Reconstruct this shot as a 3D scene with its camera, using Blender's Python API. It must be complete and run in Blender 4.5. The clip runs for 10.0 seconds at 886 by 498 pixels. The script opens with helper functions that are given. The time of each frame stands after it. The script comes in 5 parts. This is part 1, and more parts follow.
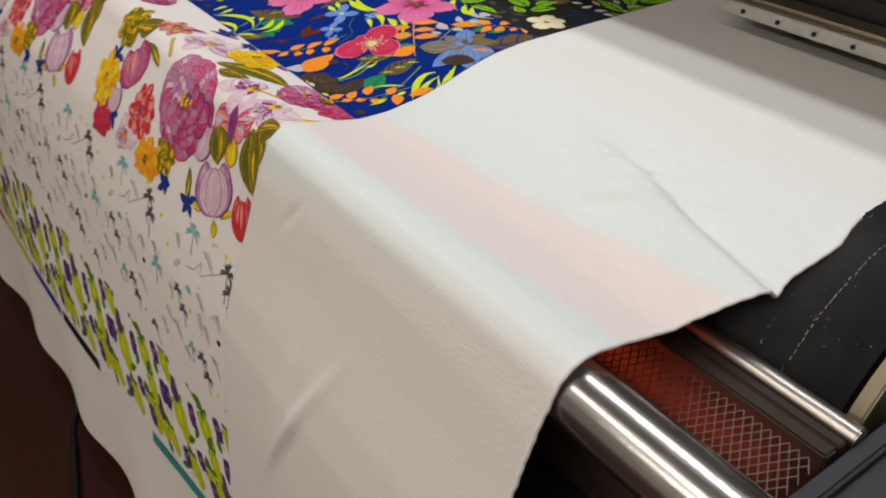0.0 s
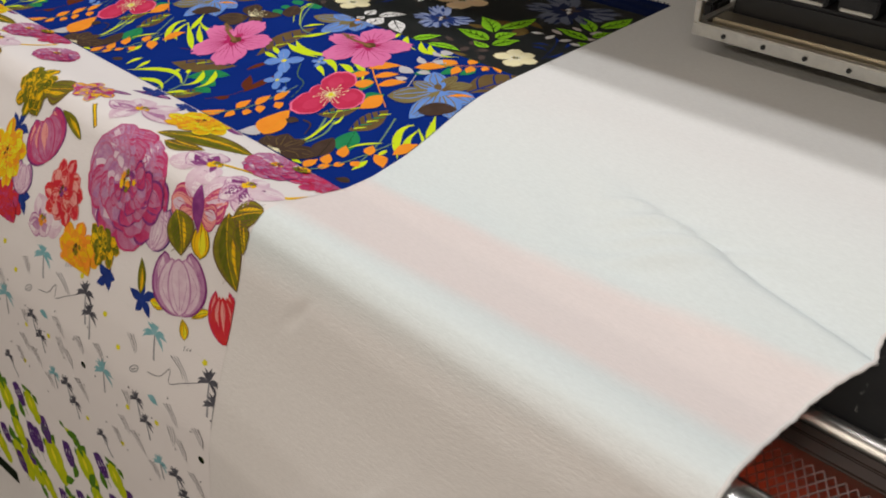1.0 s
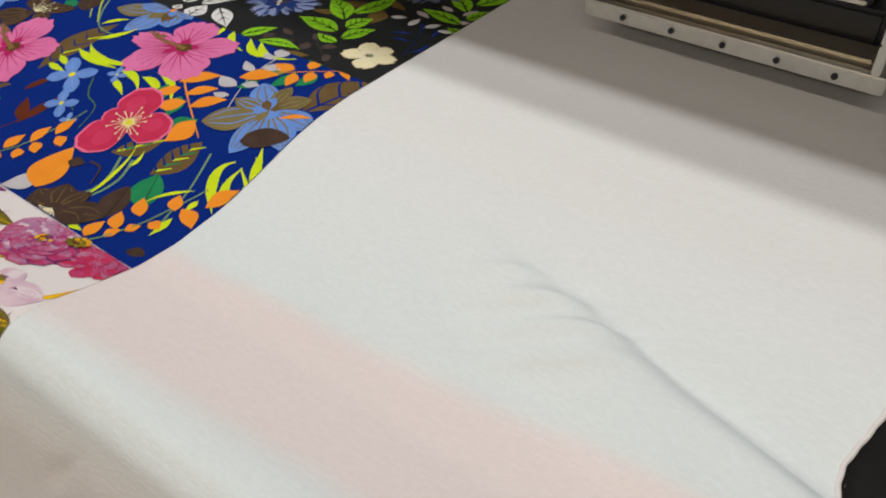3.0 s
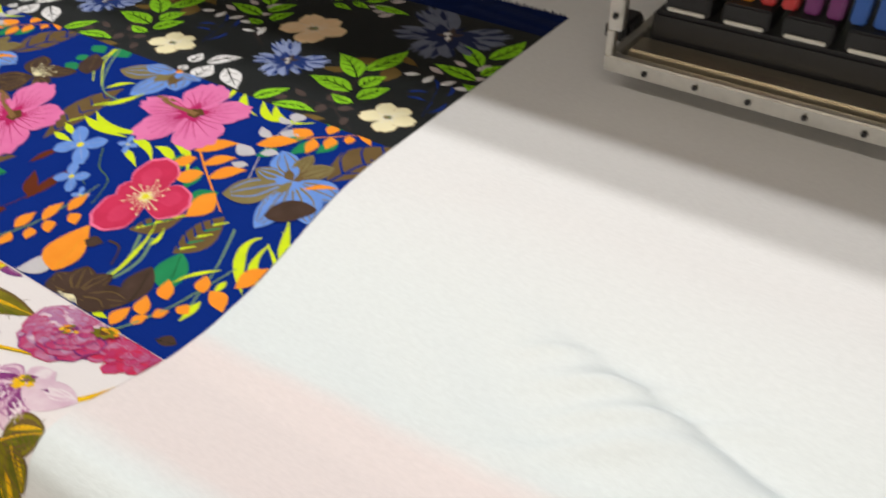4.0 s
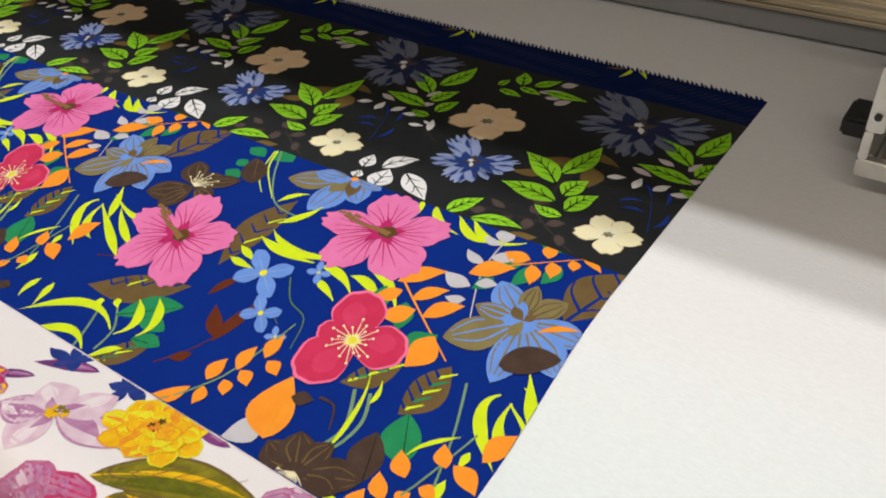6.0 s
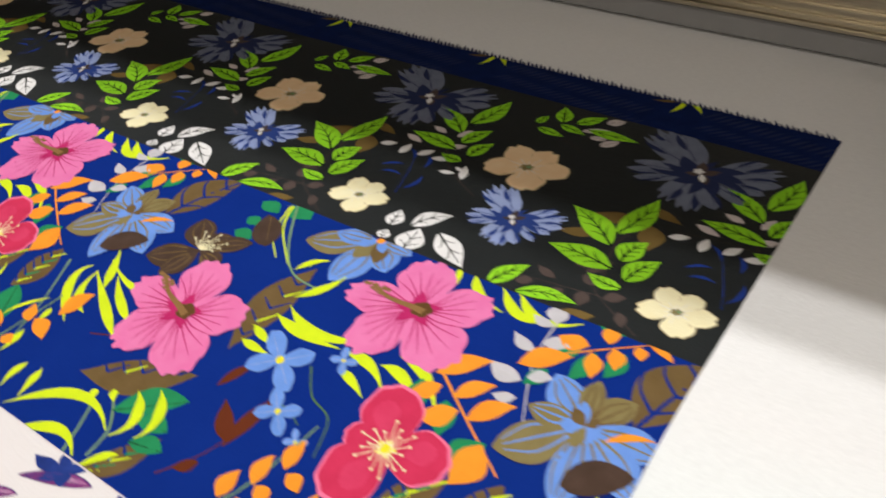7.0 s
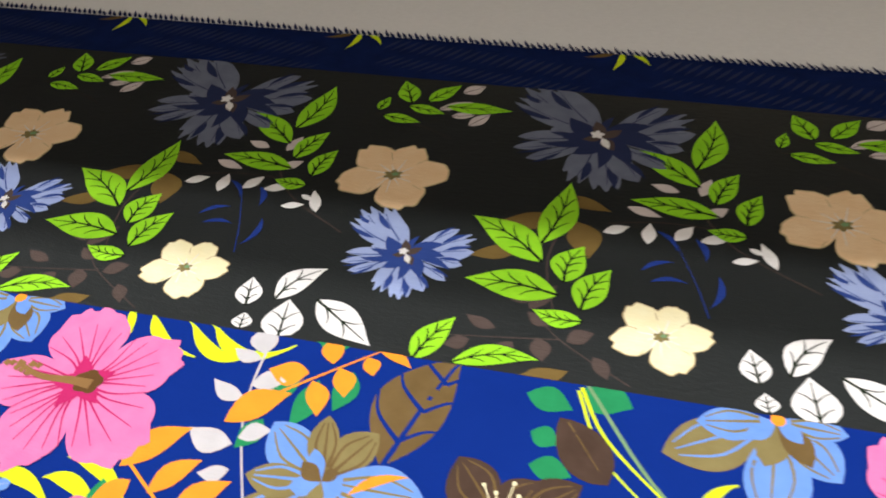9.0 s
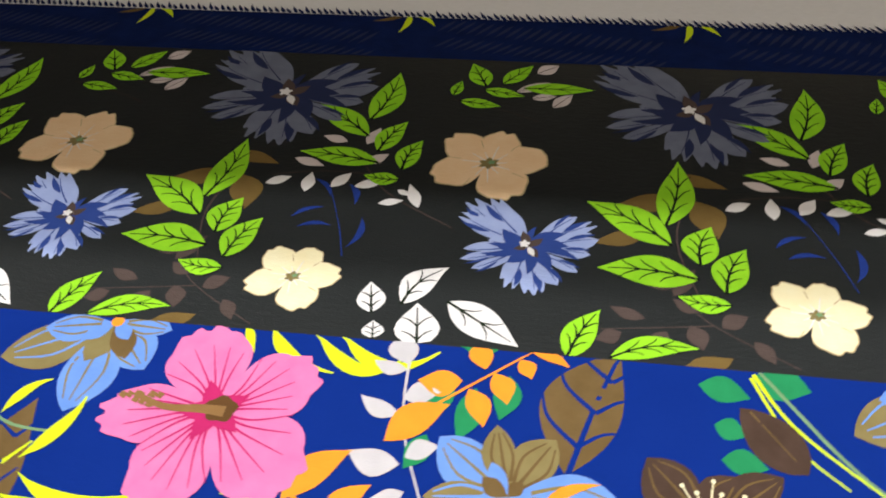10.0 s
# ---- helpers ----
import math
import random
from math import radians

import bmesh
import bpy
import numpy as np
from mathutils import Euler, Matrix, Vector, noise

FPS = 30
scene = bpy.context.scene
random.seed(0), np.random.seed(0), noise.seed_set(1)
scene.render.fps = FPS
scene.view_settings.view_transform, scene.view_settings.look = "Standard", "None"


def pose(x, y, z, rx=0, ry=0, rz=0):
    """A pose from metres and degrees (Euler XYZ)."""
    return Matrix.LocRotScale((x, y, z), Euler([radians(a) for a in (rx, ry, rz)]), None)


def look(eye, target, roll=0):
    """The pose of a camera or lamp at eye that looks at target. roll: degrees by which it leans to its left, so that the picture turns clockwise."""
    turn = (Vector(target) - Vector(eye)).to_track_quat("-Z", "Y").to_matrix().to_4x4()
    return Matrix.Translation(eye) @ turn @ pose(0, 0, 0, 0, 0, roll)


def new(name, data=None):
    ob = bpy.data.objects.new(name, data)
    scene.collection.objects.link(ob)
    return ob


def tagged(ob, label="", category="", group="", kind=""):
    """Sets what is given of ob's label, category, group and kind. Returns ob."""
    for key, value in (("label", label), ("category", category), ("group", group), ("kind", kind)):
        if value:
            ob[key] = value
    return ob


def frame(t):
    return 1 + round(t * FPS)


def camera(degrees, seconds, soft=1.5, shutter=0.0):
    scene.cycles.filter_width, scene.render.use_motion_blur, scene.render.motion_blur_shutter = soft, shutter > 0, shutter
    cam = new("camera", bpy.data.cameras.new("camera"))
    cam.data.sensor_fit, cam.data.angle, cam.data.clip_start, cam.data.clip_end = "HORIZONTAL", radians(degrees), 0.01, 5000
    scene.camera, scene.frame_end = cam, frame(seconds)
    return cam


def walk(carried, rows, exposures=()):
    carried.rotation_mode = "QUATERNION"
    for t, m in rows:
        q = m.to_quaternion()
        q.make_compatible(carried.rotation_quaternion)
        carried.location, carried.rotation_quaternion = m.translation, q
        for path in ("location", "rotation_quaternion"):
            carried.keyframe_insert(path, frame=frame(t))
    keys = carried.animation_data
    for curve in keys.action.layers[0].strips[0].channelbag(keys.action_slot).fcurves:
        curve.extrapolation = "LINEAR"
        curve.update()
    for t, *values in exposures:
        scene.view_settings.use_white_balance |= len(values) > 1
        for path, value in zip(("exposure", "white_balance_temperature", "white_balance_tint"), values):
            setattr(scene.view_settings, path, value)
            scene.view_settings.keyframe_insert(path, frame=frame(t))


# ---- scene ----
cam = camera(56.3, 10.0, soft=1.9, shutter=0.4)
PATH = [
    (0, (0.803, -0.73, 1.352), (-0.539, 0.218, 0.212), -0.4),
    (0.5, (0.693, -0.757, 1.362), (-0.504, 0.319, 0.174), 0.3),
    (1, (0.595, -0.768, 1.364), (-0.524, 0.426, 0.22), 0.3),
    (1.5, (0.535, -0.725, 1.356), (-0.504, 0.458, 0.135), 1.1),
    (2, (0.501, -0.615, 1.353), (-0.459, 0.62, 0.114), 0.9),
    (2.5, (0.491, -0.56, 1.325), (-0.443, 0.675, 0.08), 0.6),
    (2.7, (0.502, -0.541, 1.329), (-0.443, 0.663, 0.073), -0.2),
    (3.8, (0.441, -0.535, 1.369), (-0.388, 0.769, 0.099), -0.2),
    (4, (0.422, -0.534, 1.371), (-0.456, 0.756, 0.12), -0.3),
    (4.5, (0.348, -0.537, 1.387), (-0.574, 0.757, 0.174), -0.9),
    (5, (0.26, -0.542, 1.386), (-0.631, 0.8, 0.202), 0.6),
    (5.5, (0.212, -0.539, 1.387), (-0.661, 0.798, 0.182), -0.2),
    (5.7, (0.202, -0.536, 1.388), (-0.707, 0.776, 0.183), -1.2),
    (6.8, (0.154, -0.445, 1.387), (-0.822, 0.818, 0.181), -3.6),
    (7, (0.105, -0.436, 1.386), (-0.856, 0.828, 0.17), -3.6),
    (7.5, (-0.063, -0.447, 1.383), (-0.874, 0.9, 0.147), -5.8),
    (8, (-0.167, -0.438, 1.372), (-0.8, 0.96, 0.09), -5.1),
    (8.5, (-0.276, -0.363, 1.356), (-0.825, 1.052, 0.053), -5.7),
    (9, (-0.385, -0.297, 1.339), (-0.81, 1.092, -0.036), -4.4),
    (9.5, (-0.452, -0.279, 1.332), (-0.818, 1.085, -0.083), -3.1),
    (10, (-0.514, -0.294, 1.331), (-0.771, 1.093, -0.086), -3.5),
]
walk(cam, [(t, look(eye, target, roll)) for t, eye, target, roll in PATH],
     [(0, -0.24), (1.5, -0.30), (2.0, -0.20), (2.5, -0.42), (2.7, -0.42), (3.8, -0.12), (4.5, 0.08), (5.7, -0.04), (6.8, 0.02), (7.5, 0.54), (8.5, 0.66), (9.5, 0.62), (10, 0.62)])

# ---------------------------------------------------------------- light
scene.view_settings.exposure = 0.0
world = bpy.data.worlds.new("world")
scene.world = world
world.use_nodes = True
world.node_tree.nodes["Background"].inputs[0].default_value = (0.55, 0.53, 0.5, 1)
world.node_tree.nodes["Background"].inputs[1].default_value = 0.02


def tube_light(x, y, z, length, wide, watts, colour=(1.0, 0.97, 0.93)):
    """One fluorescent tube under the ceiling, lying along x and shining down."""
    data = bpy.data.lights.new("tube_light", "AREA")
    data.shape, data.size, data.size_y = "RECTANGLE", length, wide
    data.energy, data.color = watts, colour
    ob = new("tube_light", data)
    ob.matrix_world = pose(x, y, z)
    return ob


# a twin fitting over the front of the machine, and more rows further into the room
tube_light(-0.6, 0.13, 2.6, 4.4, 0.05, 21, (1.0, 0.985, 0.98))
tube_light(-0.6, 0.275, 2.6, 4.4, 0.05, 21, (1.0, 0.985, 0.98))
tube_light(0.4, -1.75, 2.75, 2.4, 0.10, 31, (1.0, 0.90, 0.79))
tube_light(0.4, -3.2, 2.75, 2.4, 0.10, 52, (1.0, 0.90, 0.79))


# ---------------------------------------------------------------- materials
def material(name):
    m = bpy.data.materials.new(name)
    m.use_nodes = True
    n, l = m.node_tree.nodes, m.node_tree.links
    return m, n, l, n["Principled BSDF"]


def noise_node(n, l, scale, detail=4.0, rough=0.55, stretch=(1, 1, 1), where="Object"):
    co = n.new("ShaderNodeTexCoord")
    mp = n.new("ShaderNodeMapping")
    mp.inputs["Scale"].default_value = stretch
    tx = n.new("ShaderNodeTexNoise")
    tx.inputs["Scale"].default_value, tx.inputs["Detail"].default_value, tx.inputs["Roughness"].default_value = scale, detail, rough
    l.new(co.outputs[where], mp.inputs[0])
    l.new(mp.outputs[0], tx.inputs["Vector"])
    return tx.outputs["Fac"]


def ramp(n, l, fac, stops):
    r = n.new("ShaderNodeValToRGB")
    while len(r.color_ramp.elements) < len(stops):
        r.color_ramp.elements.new(0.5)
    for e, (at, c) in zip(r.color_ramp.elements, stops):
        e.position, e.color = at, (*c, 1)
    l.new(fac, r.inputs[0])
    return r.outputs[0]


def bump(n, l, b, fac, strength, distance):
    q = n.new("ShaderNodeBump")
    q.inputs["Strength"].default_value, q.inputs["Distance"].default_value = strength, distance
    l.new(fac, q.inputs["Height"])
    l.new(q.outputs[0], b.inputs["Normal"])


def shade(c, k):
    return tuple(min(1.0, v * k) for v in c)


def cloth_weave(n, l, b):
    """Fine woven relief, with slubs running along the cloth."""
    a = noise_node(n, l, 900, 2)
    c = noise_node(n, l, 120, 3, 0.6, (1, 3, 3))
    add = n.new("ShaderNodeMath")
    add.operation = "MULTIPLY_ADD"
    l.new(c, add.inputs[0])
    add.inputs[1].default_value = 1.6
    l.new(a, add.inputs[2])
    bump(n, l, b, add.outputs[0], 0.35, 0.0006)


def ink(name, colour, second=None, spread=0.5, scale=60.0, gloss=0.78, sheen=0.04):
    """Pigment printed on cotton; second: a tone that it fades into."""
    m, n, l, b = material(name)
    f = noise_node(n, l, scale, 5)
    other = second or shade(colour, 0.86)
    l.new(ramp(n, l, f, [(0.5 - spread / 2, other), (0.5 + spread / 2, colour)]), b.inputs["Base Color"])
    b.inputs["Roughness"].default_value = gloss
    b.inputs["Specular IOR Level"].default_value = sheen
    cloth_weave(n, l, b)
    return m


def metal(name, colour, rough, stretch=(1, 1, 1), scale=40.0, vary=0.12):
    m, n, l, b = material(name)
    f = noise_node(n, l, scale, 6, 0.65, stretch)
    l.new(ramp(n, l, f, [(0.25, shade(colour, 0.72)), (0.75, colour)]), b.inputs["Base Color"])
    b.inputs["Metallic"].default_value = 1.0
    l.new(ramp(n, l, f, [(0.2, (rough - vary * rough,) * 3), (0.8, (rough + 2 * vary * rough,) * 3)]), b.inputs["Roughness"])
    bump(n, l, b, f, 0.05, 0.00002)
    return m


def dull(name, colour, dark=0.7, rough=0.6, scale=25.0, relief=0.15, depth=0.001, spec=0.4):
    m, n, l, b = material(name)
    f = noise_node(n, l, scale, 7, 0.6)
    l.new(ramp(n, l, f, [(0.3, shade(colour, dark)), (0.7, colour)]), b.inputs["Base Color"])
    b.inputs["Roughness"].default_value = rough
    b.inputs["Specular IOR Level"].default_value = spec
    bump(n, l, b, f, relief, depth)
    return m


def rubber_belt():
    """Black adhesive belt, scuffed, with pale lint and scratches."""
    m, n, l, b = material("rubber_belt")
    f = noise_node(n, l, 30, 8, 0.65)
    base = ramp(n, l, f, [(0.3, (0.010, 0.010, 0.011)), (0.75, (0.022, 0.022, 0.023))])
    s = noise_node(n, l, 190, 3, 0.5, (1, 0.5, 0.5))
    lint = ramp(n, l, s, [(0.73, (0, 0, 0)), (0.78, (1, 1, 1))])
    mix = n.new("ShaderNodeMixRGB")
    l.new(lint, mix.inputs[0])
    l.new(base, mix.inputs[1])
    mix.inputs[2].default_value = (0.16, 0.16, 0.155, 1)
    l.new(mix.outputs[0], b.inputs["Base Color"])
    b.inputs["Roughness"].default_value = 0.5
    bump(n, l, b, f, 0.2, 0.001)
    return m


WHITE = (0.80, 0.80, 0.79)


def white_cotton():
    """Unprinted cotton: neutral on the belt, with a faint rose tint and a faint blue tint
    in bands across it. The bands are placed by the length of the cloth."""
    m, n, l, b = material("white_cotton")
    uv = n.new("ShaderNodeUVMap")
    sep = n.new("ShaderNodeSeparateXYZ")
    l.new(uv.outputs[0], sep.inputs[0])
    wob = noise_node(n, l, 9, 3)
    add = n.new("ShaderNodeMath")
    add.operation = "MULTIPLY_ADD"
    l.new(wob, add.inputs[0])
    add.inputs[1].default_value = 0.006
    l.new(sep.outputs[1], add.inputs[2])
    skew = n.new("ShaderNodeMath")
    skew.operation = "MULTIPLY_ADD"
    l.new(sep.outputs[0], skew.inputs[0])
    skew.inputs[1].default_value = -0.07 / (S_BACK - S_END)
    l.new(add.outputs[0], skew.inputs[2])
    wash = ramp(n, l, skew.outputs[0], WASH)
    f = noise_node(n, l, 150, 6, 0.65, (1, 2.5, 2.5))
    tone = ramp(n, l, f, [(0.3, (0.93, 0.93, 0.93)), (0.7, (1, 1, 1))])
    mix = n.new("ShaderNodeMixRGB")
    mix.blend_type, mix.inputs[0].default_value = "MULTIPLY", 1.0
    l.new(wash, mix.inputs[1])
    l.new(tone, mix.inputs[2])
    l.new(mix.outputs[0], b.inputs["Base Color"])
    b.inputs["Roughness"].default_value = 0.85
    b.inputs["Specular IOR Level"].default_value = 0.15
    cloth_weave(n, l, b)
    return m


# lengths along the cloth run from S_END (0) to S_BACK (1)
S_BACK, S_END = 1.0, -1.42
along = lambda s: (s - S_END) / (S_BACK - S_END)
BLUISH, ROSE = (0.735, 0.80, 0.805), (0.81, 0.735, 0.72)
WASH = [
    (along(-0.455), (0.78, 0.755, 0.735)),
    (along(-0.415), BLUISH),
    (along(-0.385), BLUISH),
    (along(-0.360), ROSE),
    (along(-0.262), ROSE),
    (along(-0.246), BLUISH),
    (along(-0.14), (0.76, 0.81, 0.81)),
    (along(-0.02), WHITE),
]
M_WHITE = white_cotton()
M_STEEL = metal("brushed_steel", (0.62, 0.61, 0.59), 0.22, (0.3, 14, 14), 60)
M_ROD = metal("dull_steel", (0.5, 0.48, 0.45), 0.33, (0.5, 12, 12), 60)
M_ALU = metal("worn_aluminium", (0.66, 0.64, 0.58), 0.38, (1, 1, 1), 50, 0.2)
M_BELT = rubber_belt()
M_PLATE = dull("slate_painted_steel", (0.045, 0.05, 0.058), 0.8, 0.5, 35)
M_BROWN = dull("brown_channel_paint", (0.045, 0.030, 0.024), 0.7, 0.45, 30)
M_MESH = dull("mesh_paint", (0.075, 0.053, 0.043), 0.7, 0.4, 90)
M_BLACK = dull("black_plastic", (0.012, 0.012, 0.013), 0.7, 0.45, 60)
M_FLOOR = dull("red_brown_floor_paint", (0.040, 0.010, 0.006), 0.75, 0.42, 9, 0.2, 0.004)
M_WALL = dull("pale_wall_paint", (0.62, 0.60, 0.56), 0.94, 0.8, 5)
M_GREY = dull("grey_gantry_paint", (0.20, 0.20, 0.20), 0.9, 0.55, 14)
M_RAIL = metal("brass_toned_rail", (0.58, 0.52, 0.40), 0.36, (0.4, 10, 10), 50)
M_GLASS_GREEN = dull("frosted_green_panel", (0.42, 0.50, 0.46), 0.85, 0.25, 12)
M_COVER = dull("cover_paint", (0.30, 0.30, 0.30), 0.9, 0.5, 12)


# ---------------------------------------------------------------- mesh helpers
def mesh_of(name, verts, faces, mats, index=None, smooth=True):
    me = bpy.data.meshes.new(name)
    me.from_pydata([tuple(v) for v in verts], [], faces)
    for m in mats if isinstance(mats, (list, tuple)) else [mats]:
        me.materials.append(m)
    if index is not None:
        me.polygons.foreach_set("material_index", index)
    if smooth:
        me.polygons.foreach_set("use_smooth", [True] * len(me.polygons))
    me.update()
    return me


def part(name, bm, mat, parent=None, label="", smooth=False):
    """Links a bmesh as one mesh object, under a thing or a part where one is given."""
    me = bpy.data.meshes.new(name)
    bm.to_mesh(me)
    bm.free()
    me.materials.append(mat)
    if smooth:
        me.polygons.foreach_set("use_smooth", [True] * len(me.polygons))
        me.set_sharp_from_angle(angle=radians(28))
    ob = new(name, me)
    ob.parent = parent
    return tagged(ob, label) if label else ob


def box_bm(x0, y0, z0, x1, y1, z1, bevel=0.0, segments=2):
    bm = bmesh.new()
    bmesh.ops.create_cube(bm, size=1)
    for v in bm.verts:
        v.co = ((x0 + x1) / 2 + v.co.x * (x1 - x0), (y0 + y1) / 2 + v.co.y * (y1 - y0), (z0 + z1) / 2 + v.co.z * (z1 - z0))
    if bevel:
        bmesh.ops.bevel(bm, geom=bm.edges[:], offset=bevel, segments=segments, affect="EDGES")
    return bm


def rod_bm(a, b, r, sides=32, bevel=0.0):
    a, b = Vector(a), Vector(b)
    bm = bmesh.new()
    bmesh.ops.create_cone(bm, cap_ends=True, segments=sides, radius1=r, radius2=r, depth=(b - a).length)
    if bevel:
        ends = [e for e in bm.edges if abs(e.verts[0].co.z - e.verts[1].co.z) < 1e-6]
        bmesh.ops.bevel(bm, geom=ends, offset=bevel, segments=2, affect="EDGES")
    turn = (b - a).to_track_quat("Z", "Y").to_matrix().to_4x4()
    bmesh.ops.transform(bm, matrix=Matrix.Translation((a + b) / 2) @ turn, verts=bm.verts)
    return bm


def tube_bm(points, r, sides=10):
    """A bent hose or cable through a few points."""
    pts = [Vector(p) for p in points]
    fine = []
    for i in range(len(pts) - 1):
        p0, p1, p2, p3 = pts[max(i - 1, 0)], pts[i], pts[i + 1], pts[min(i + 2, len(pts) - 1)]
        for k in range(8):
            t = k / 8
            fine.append(0.5 * (2 * p1 + (p2 - p0) * t + (2 * p0 - 5 * p1 + 4 * p2 - p3) * t * t + (3 * p1 - p0 - 3 * p2 + p3) * t ** 3))
    fine.append(pts[-1])
    bm = bmesh.new()
    rings = []
    for i, p in enumerate(fine):
        d = (fine[min(i + 1, len(fine) - 1)] - fine[max(i - 1, 0)]).normalized()
        u = d.orthogonal().normalized() if i == 0 else (u - d * u.dot(d)).normalized()
        w = d.cross(u)
        rings.append([bm.verts.new(p + r * (math.cos(2 * math.pi * k / sides) * u + math.sin(2 * math.pi * k / sides) * w)) for k in range(sides)])
    for a, b in zip(rings, rings[1:]):
        for k in range(sides):
            bm.faces.new((a[k], a[(k + 1) % sides], b[(k + 1) % sides], b[k]))
    bm.faces.new(rings[0][::-1])
    bm.faces.new(rings[-1])
    return bm


def bolt(parent, x, y, z, r=0.004, axis=(0, -1, 0)):
    a = Vector((x, y, z))
    return part("screw", rod_bm(a, a + Vector(axis) * 0.003, r, 12, 0.0008), M_BLACK, parent)


# ---------------------------------------------------------------- the cloth's surface
TABLE = 0.95
DRUM_Y, DRUM_R = -0.03, 0.18
# where the cloth runs: off the belt, down over the drum, a slack dip, over the guide roller, then hanging to its cut end
RUN_Y = np.array([1.0, 0.3, 0.05, -0.03, -0.08, -0.115, -0.15, -0.2, -0.245, -0.285, -0.33, -0.365, -0.388, -0.405, -0.424, -0.446, -0.478, -0.497, -0.514, -0.528, -0.541, -0.555, -0.583])
RUN_Z = np.array([0.95, 0.95, 0.95, 0.95, 0.946, 0.940, 0.931, 0.917, 0.910, 0.911, 0.921, 0.930, 0.931, 0.918, 0.878, 0.818, 0.742, 0.685, 0.58, 0.48, 0.397, 0.25, 0.06])
RUN_S = 1.0 - np.concatenate([[0], np.cumsum(np.hypot(np.diff(RUN_Y), np.diff(RUN_Z)))])
RUN_S -= 0.0027 * np.clip(-RUN_Y / 0.388, 0, 1)  # a little stretch in the damp cloth
fine_s = np.linspace(RUN_S[-1], 1.0, 1400)
smooth_k = np.hanning(17) / np.hanning(17).sum()
fine_y = np.interp(fine_s, RUN_S[::-1], RUN_Y[::-1])
fine_z = np.interp(fine_s, RUN_S[::-1], RUN_Z[::-1])
fine_y[8:-8] = np.convolve(fine_y, smooth_k, "valid")
fine_z[8:-8] = np.convolve(fine_z, smooth_k, "valid")
X_LEFT, X_RIGHT = -1.75, 0.499


def step(a, b, v):
    t = np.clip((v - a) / (b - a), 0, 1)
    return t * t * (3 - 2 * t)


def hump(v, mid, wide):
    return np.exp(-((v - mid) / wide) ** 2)


def drape(x, s):
    """The cloth's surface without lift: x across it, s along it (0 where the last two finished prints meet)."""
    x, s = np.asarray(x, float), np.asarray(s, float)
    y = np.interp(s, fine_s, fine_y)
    z = np.interp(s, fine_s, fine_z)
    hang = step(-0.40, -0.56, s)
    y = y + hang * 0.065 * np.minimum(x, 0)
    # the printed side hangs a little tauter in the dip
    z = z + 0.0062 * step(0.02, -0.22, x) * hump(s, -0.21, 0.10) * (1 - hang)
    # the free edge rides a little higher on the roller
    z = z + 0.004 * step(0.1, 0.5, x) * hump(s, -0.36, 0.06) * (1 - hang)
    # where it peels off the belt: a kink that sharpens towards the free edge, and short slanting creases
    d = -(s + 0.112 + 0.26 * (x - 0.24))
    open_ = np.clip(d, 0, None) / 0.030
    z = z + 0.0150 * step(0.18, 0.44, x) * open_ * np.exp(1 - open_) * step(-0.4, -0.3, s)
    z = z - 0.004 * step(-0.10, 0.0, x) * hump(s, -0.16, 0.06)
    # a trough where it leaves the belt, long on the belt's side and short on the other
    z = z - 0.0075 * step(0.08, 0.42, x) * np.exp(-(np.where(d < 0, d / 0.055, d / 0.016)) ** 2)
    u = x - 0.27
    z = z + 0.0078 * hump(s - 0.42 * u, -0.158, 0.010) * hump(u, 0.030, 0.045)
    z = z + 0.0080 * hump(s - 0.50 * u, -0.190, 0.010) * hump(u, 0.060, 0.060)
    z = z + 0.0066 * hump(s - 0.55 * u, -0.218, 0.012) * hump(u, 0.050, 0.060)
    z = z + 0.0034 * hump(s - 0.45 * u, -0.128, 0.006) * hump(u, -0.02, 0.03)
    z = z + 0.0022 * np.sin(38 * x + 60 * s) * hump(s, -0.19, 0.06) * step(0.04, 0.2, x)
    # soft folds and one small dent in the hanging length
    fold = hang * (0.010 * hump(x - 0.5 * (s + 0.67), 0.189, 0.011) * hump(s, -0.69, 0.085) - 0.007 * hump(x - 0.6 * (s + 0.469), 0.088, 0.008) * hump(s, -0.469, 0.018))
    fold = fold + hang * (0.004 * hump(x - 0.25 * (s + 0.72), 0.14, 0.02) * hump(s, -0.70, 0.07) + 0.010 * np.sin(4.1 * x + 2.0 * s) * step(-0.7, -1.1, s))
    y = y - fold
    y = y - 0.02 * step(-1.05, -1.40, s) * np.sin(19 * x + 1.0) * 0.5
    return np.stack([x, y, z], -1)


def cloth(x, s, lift=0.0):
    """Points on the cloth, lifted along its normal."""
    x, s = np.broadcast_arrays(np.asarray(x, float), np.asarray(s, float))
    p = drape(x, s)
    if np.any(lift):
        e = 1e-3
        a = drape(x + e, s) - drape(x - e, s)
        b = drape(x, s + e) - drape(x, s - e)
        n = np.cross(a, b)
        n /= np.linalg.norm(n, axis=-1, keepdims=True)
        p = p + n * np.asarray(lift)[..., None]
    return p


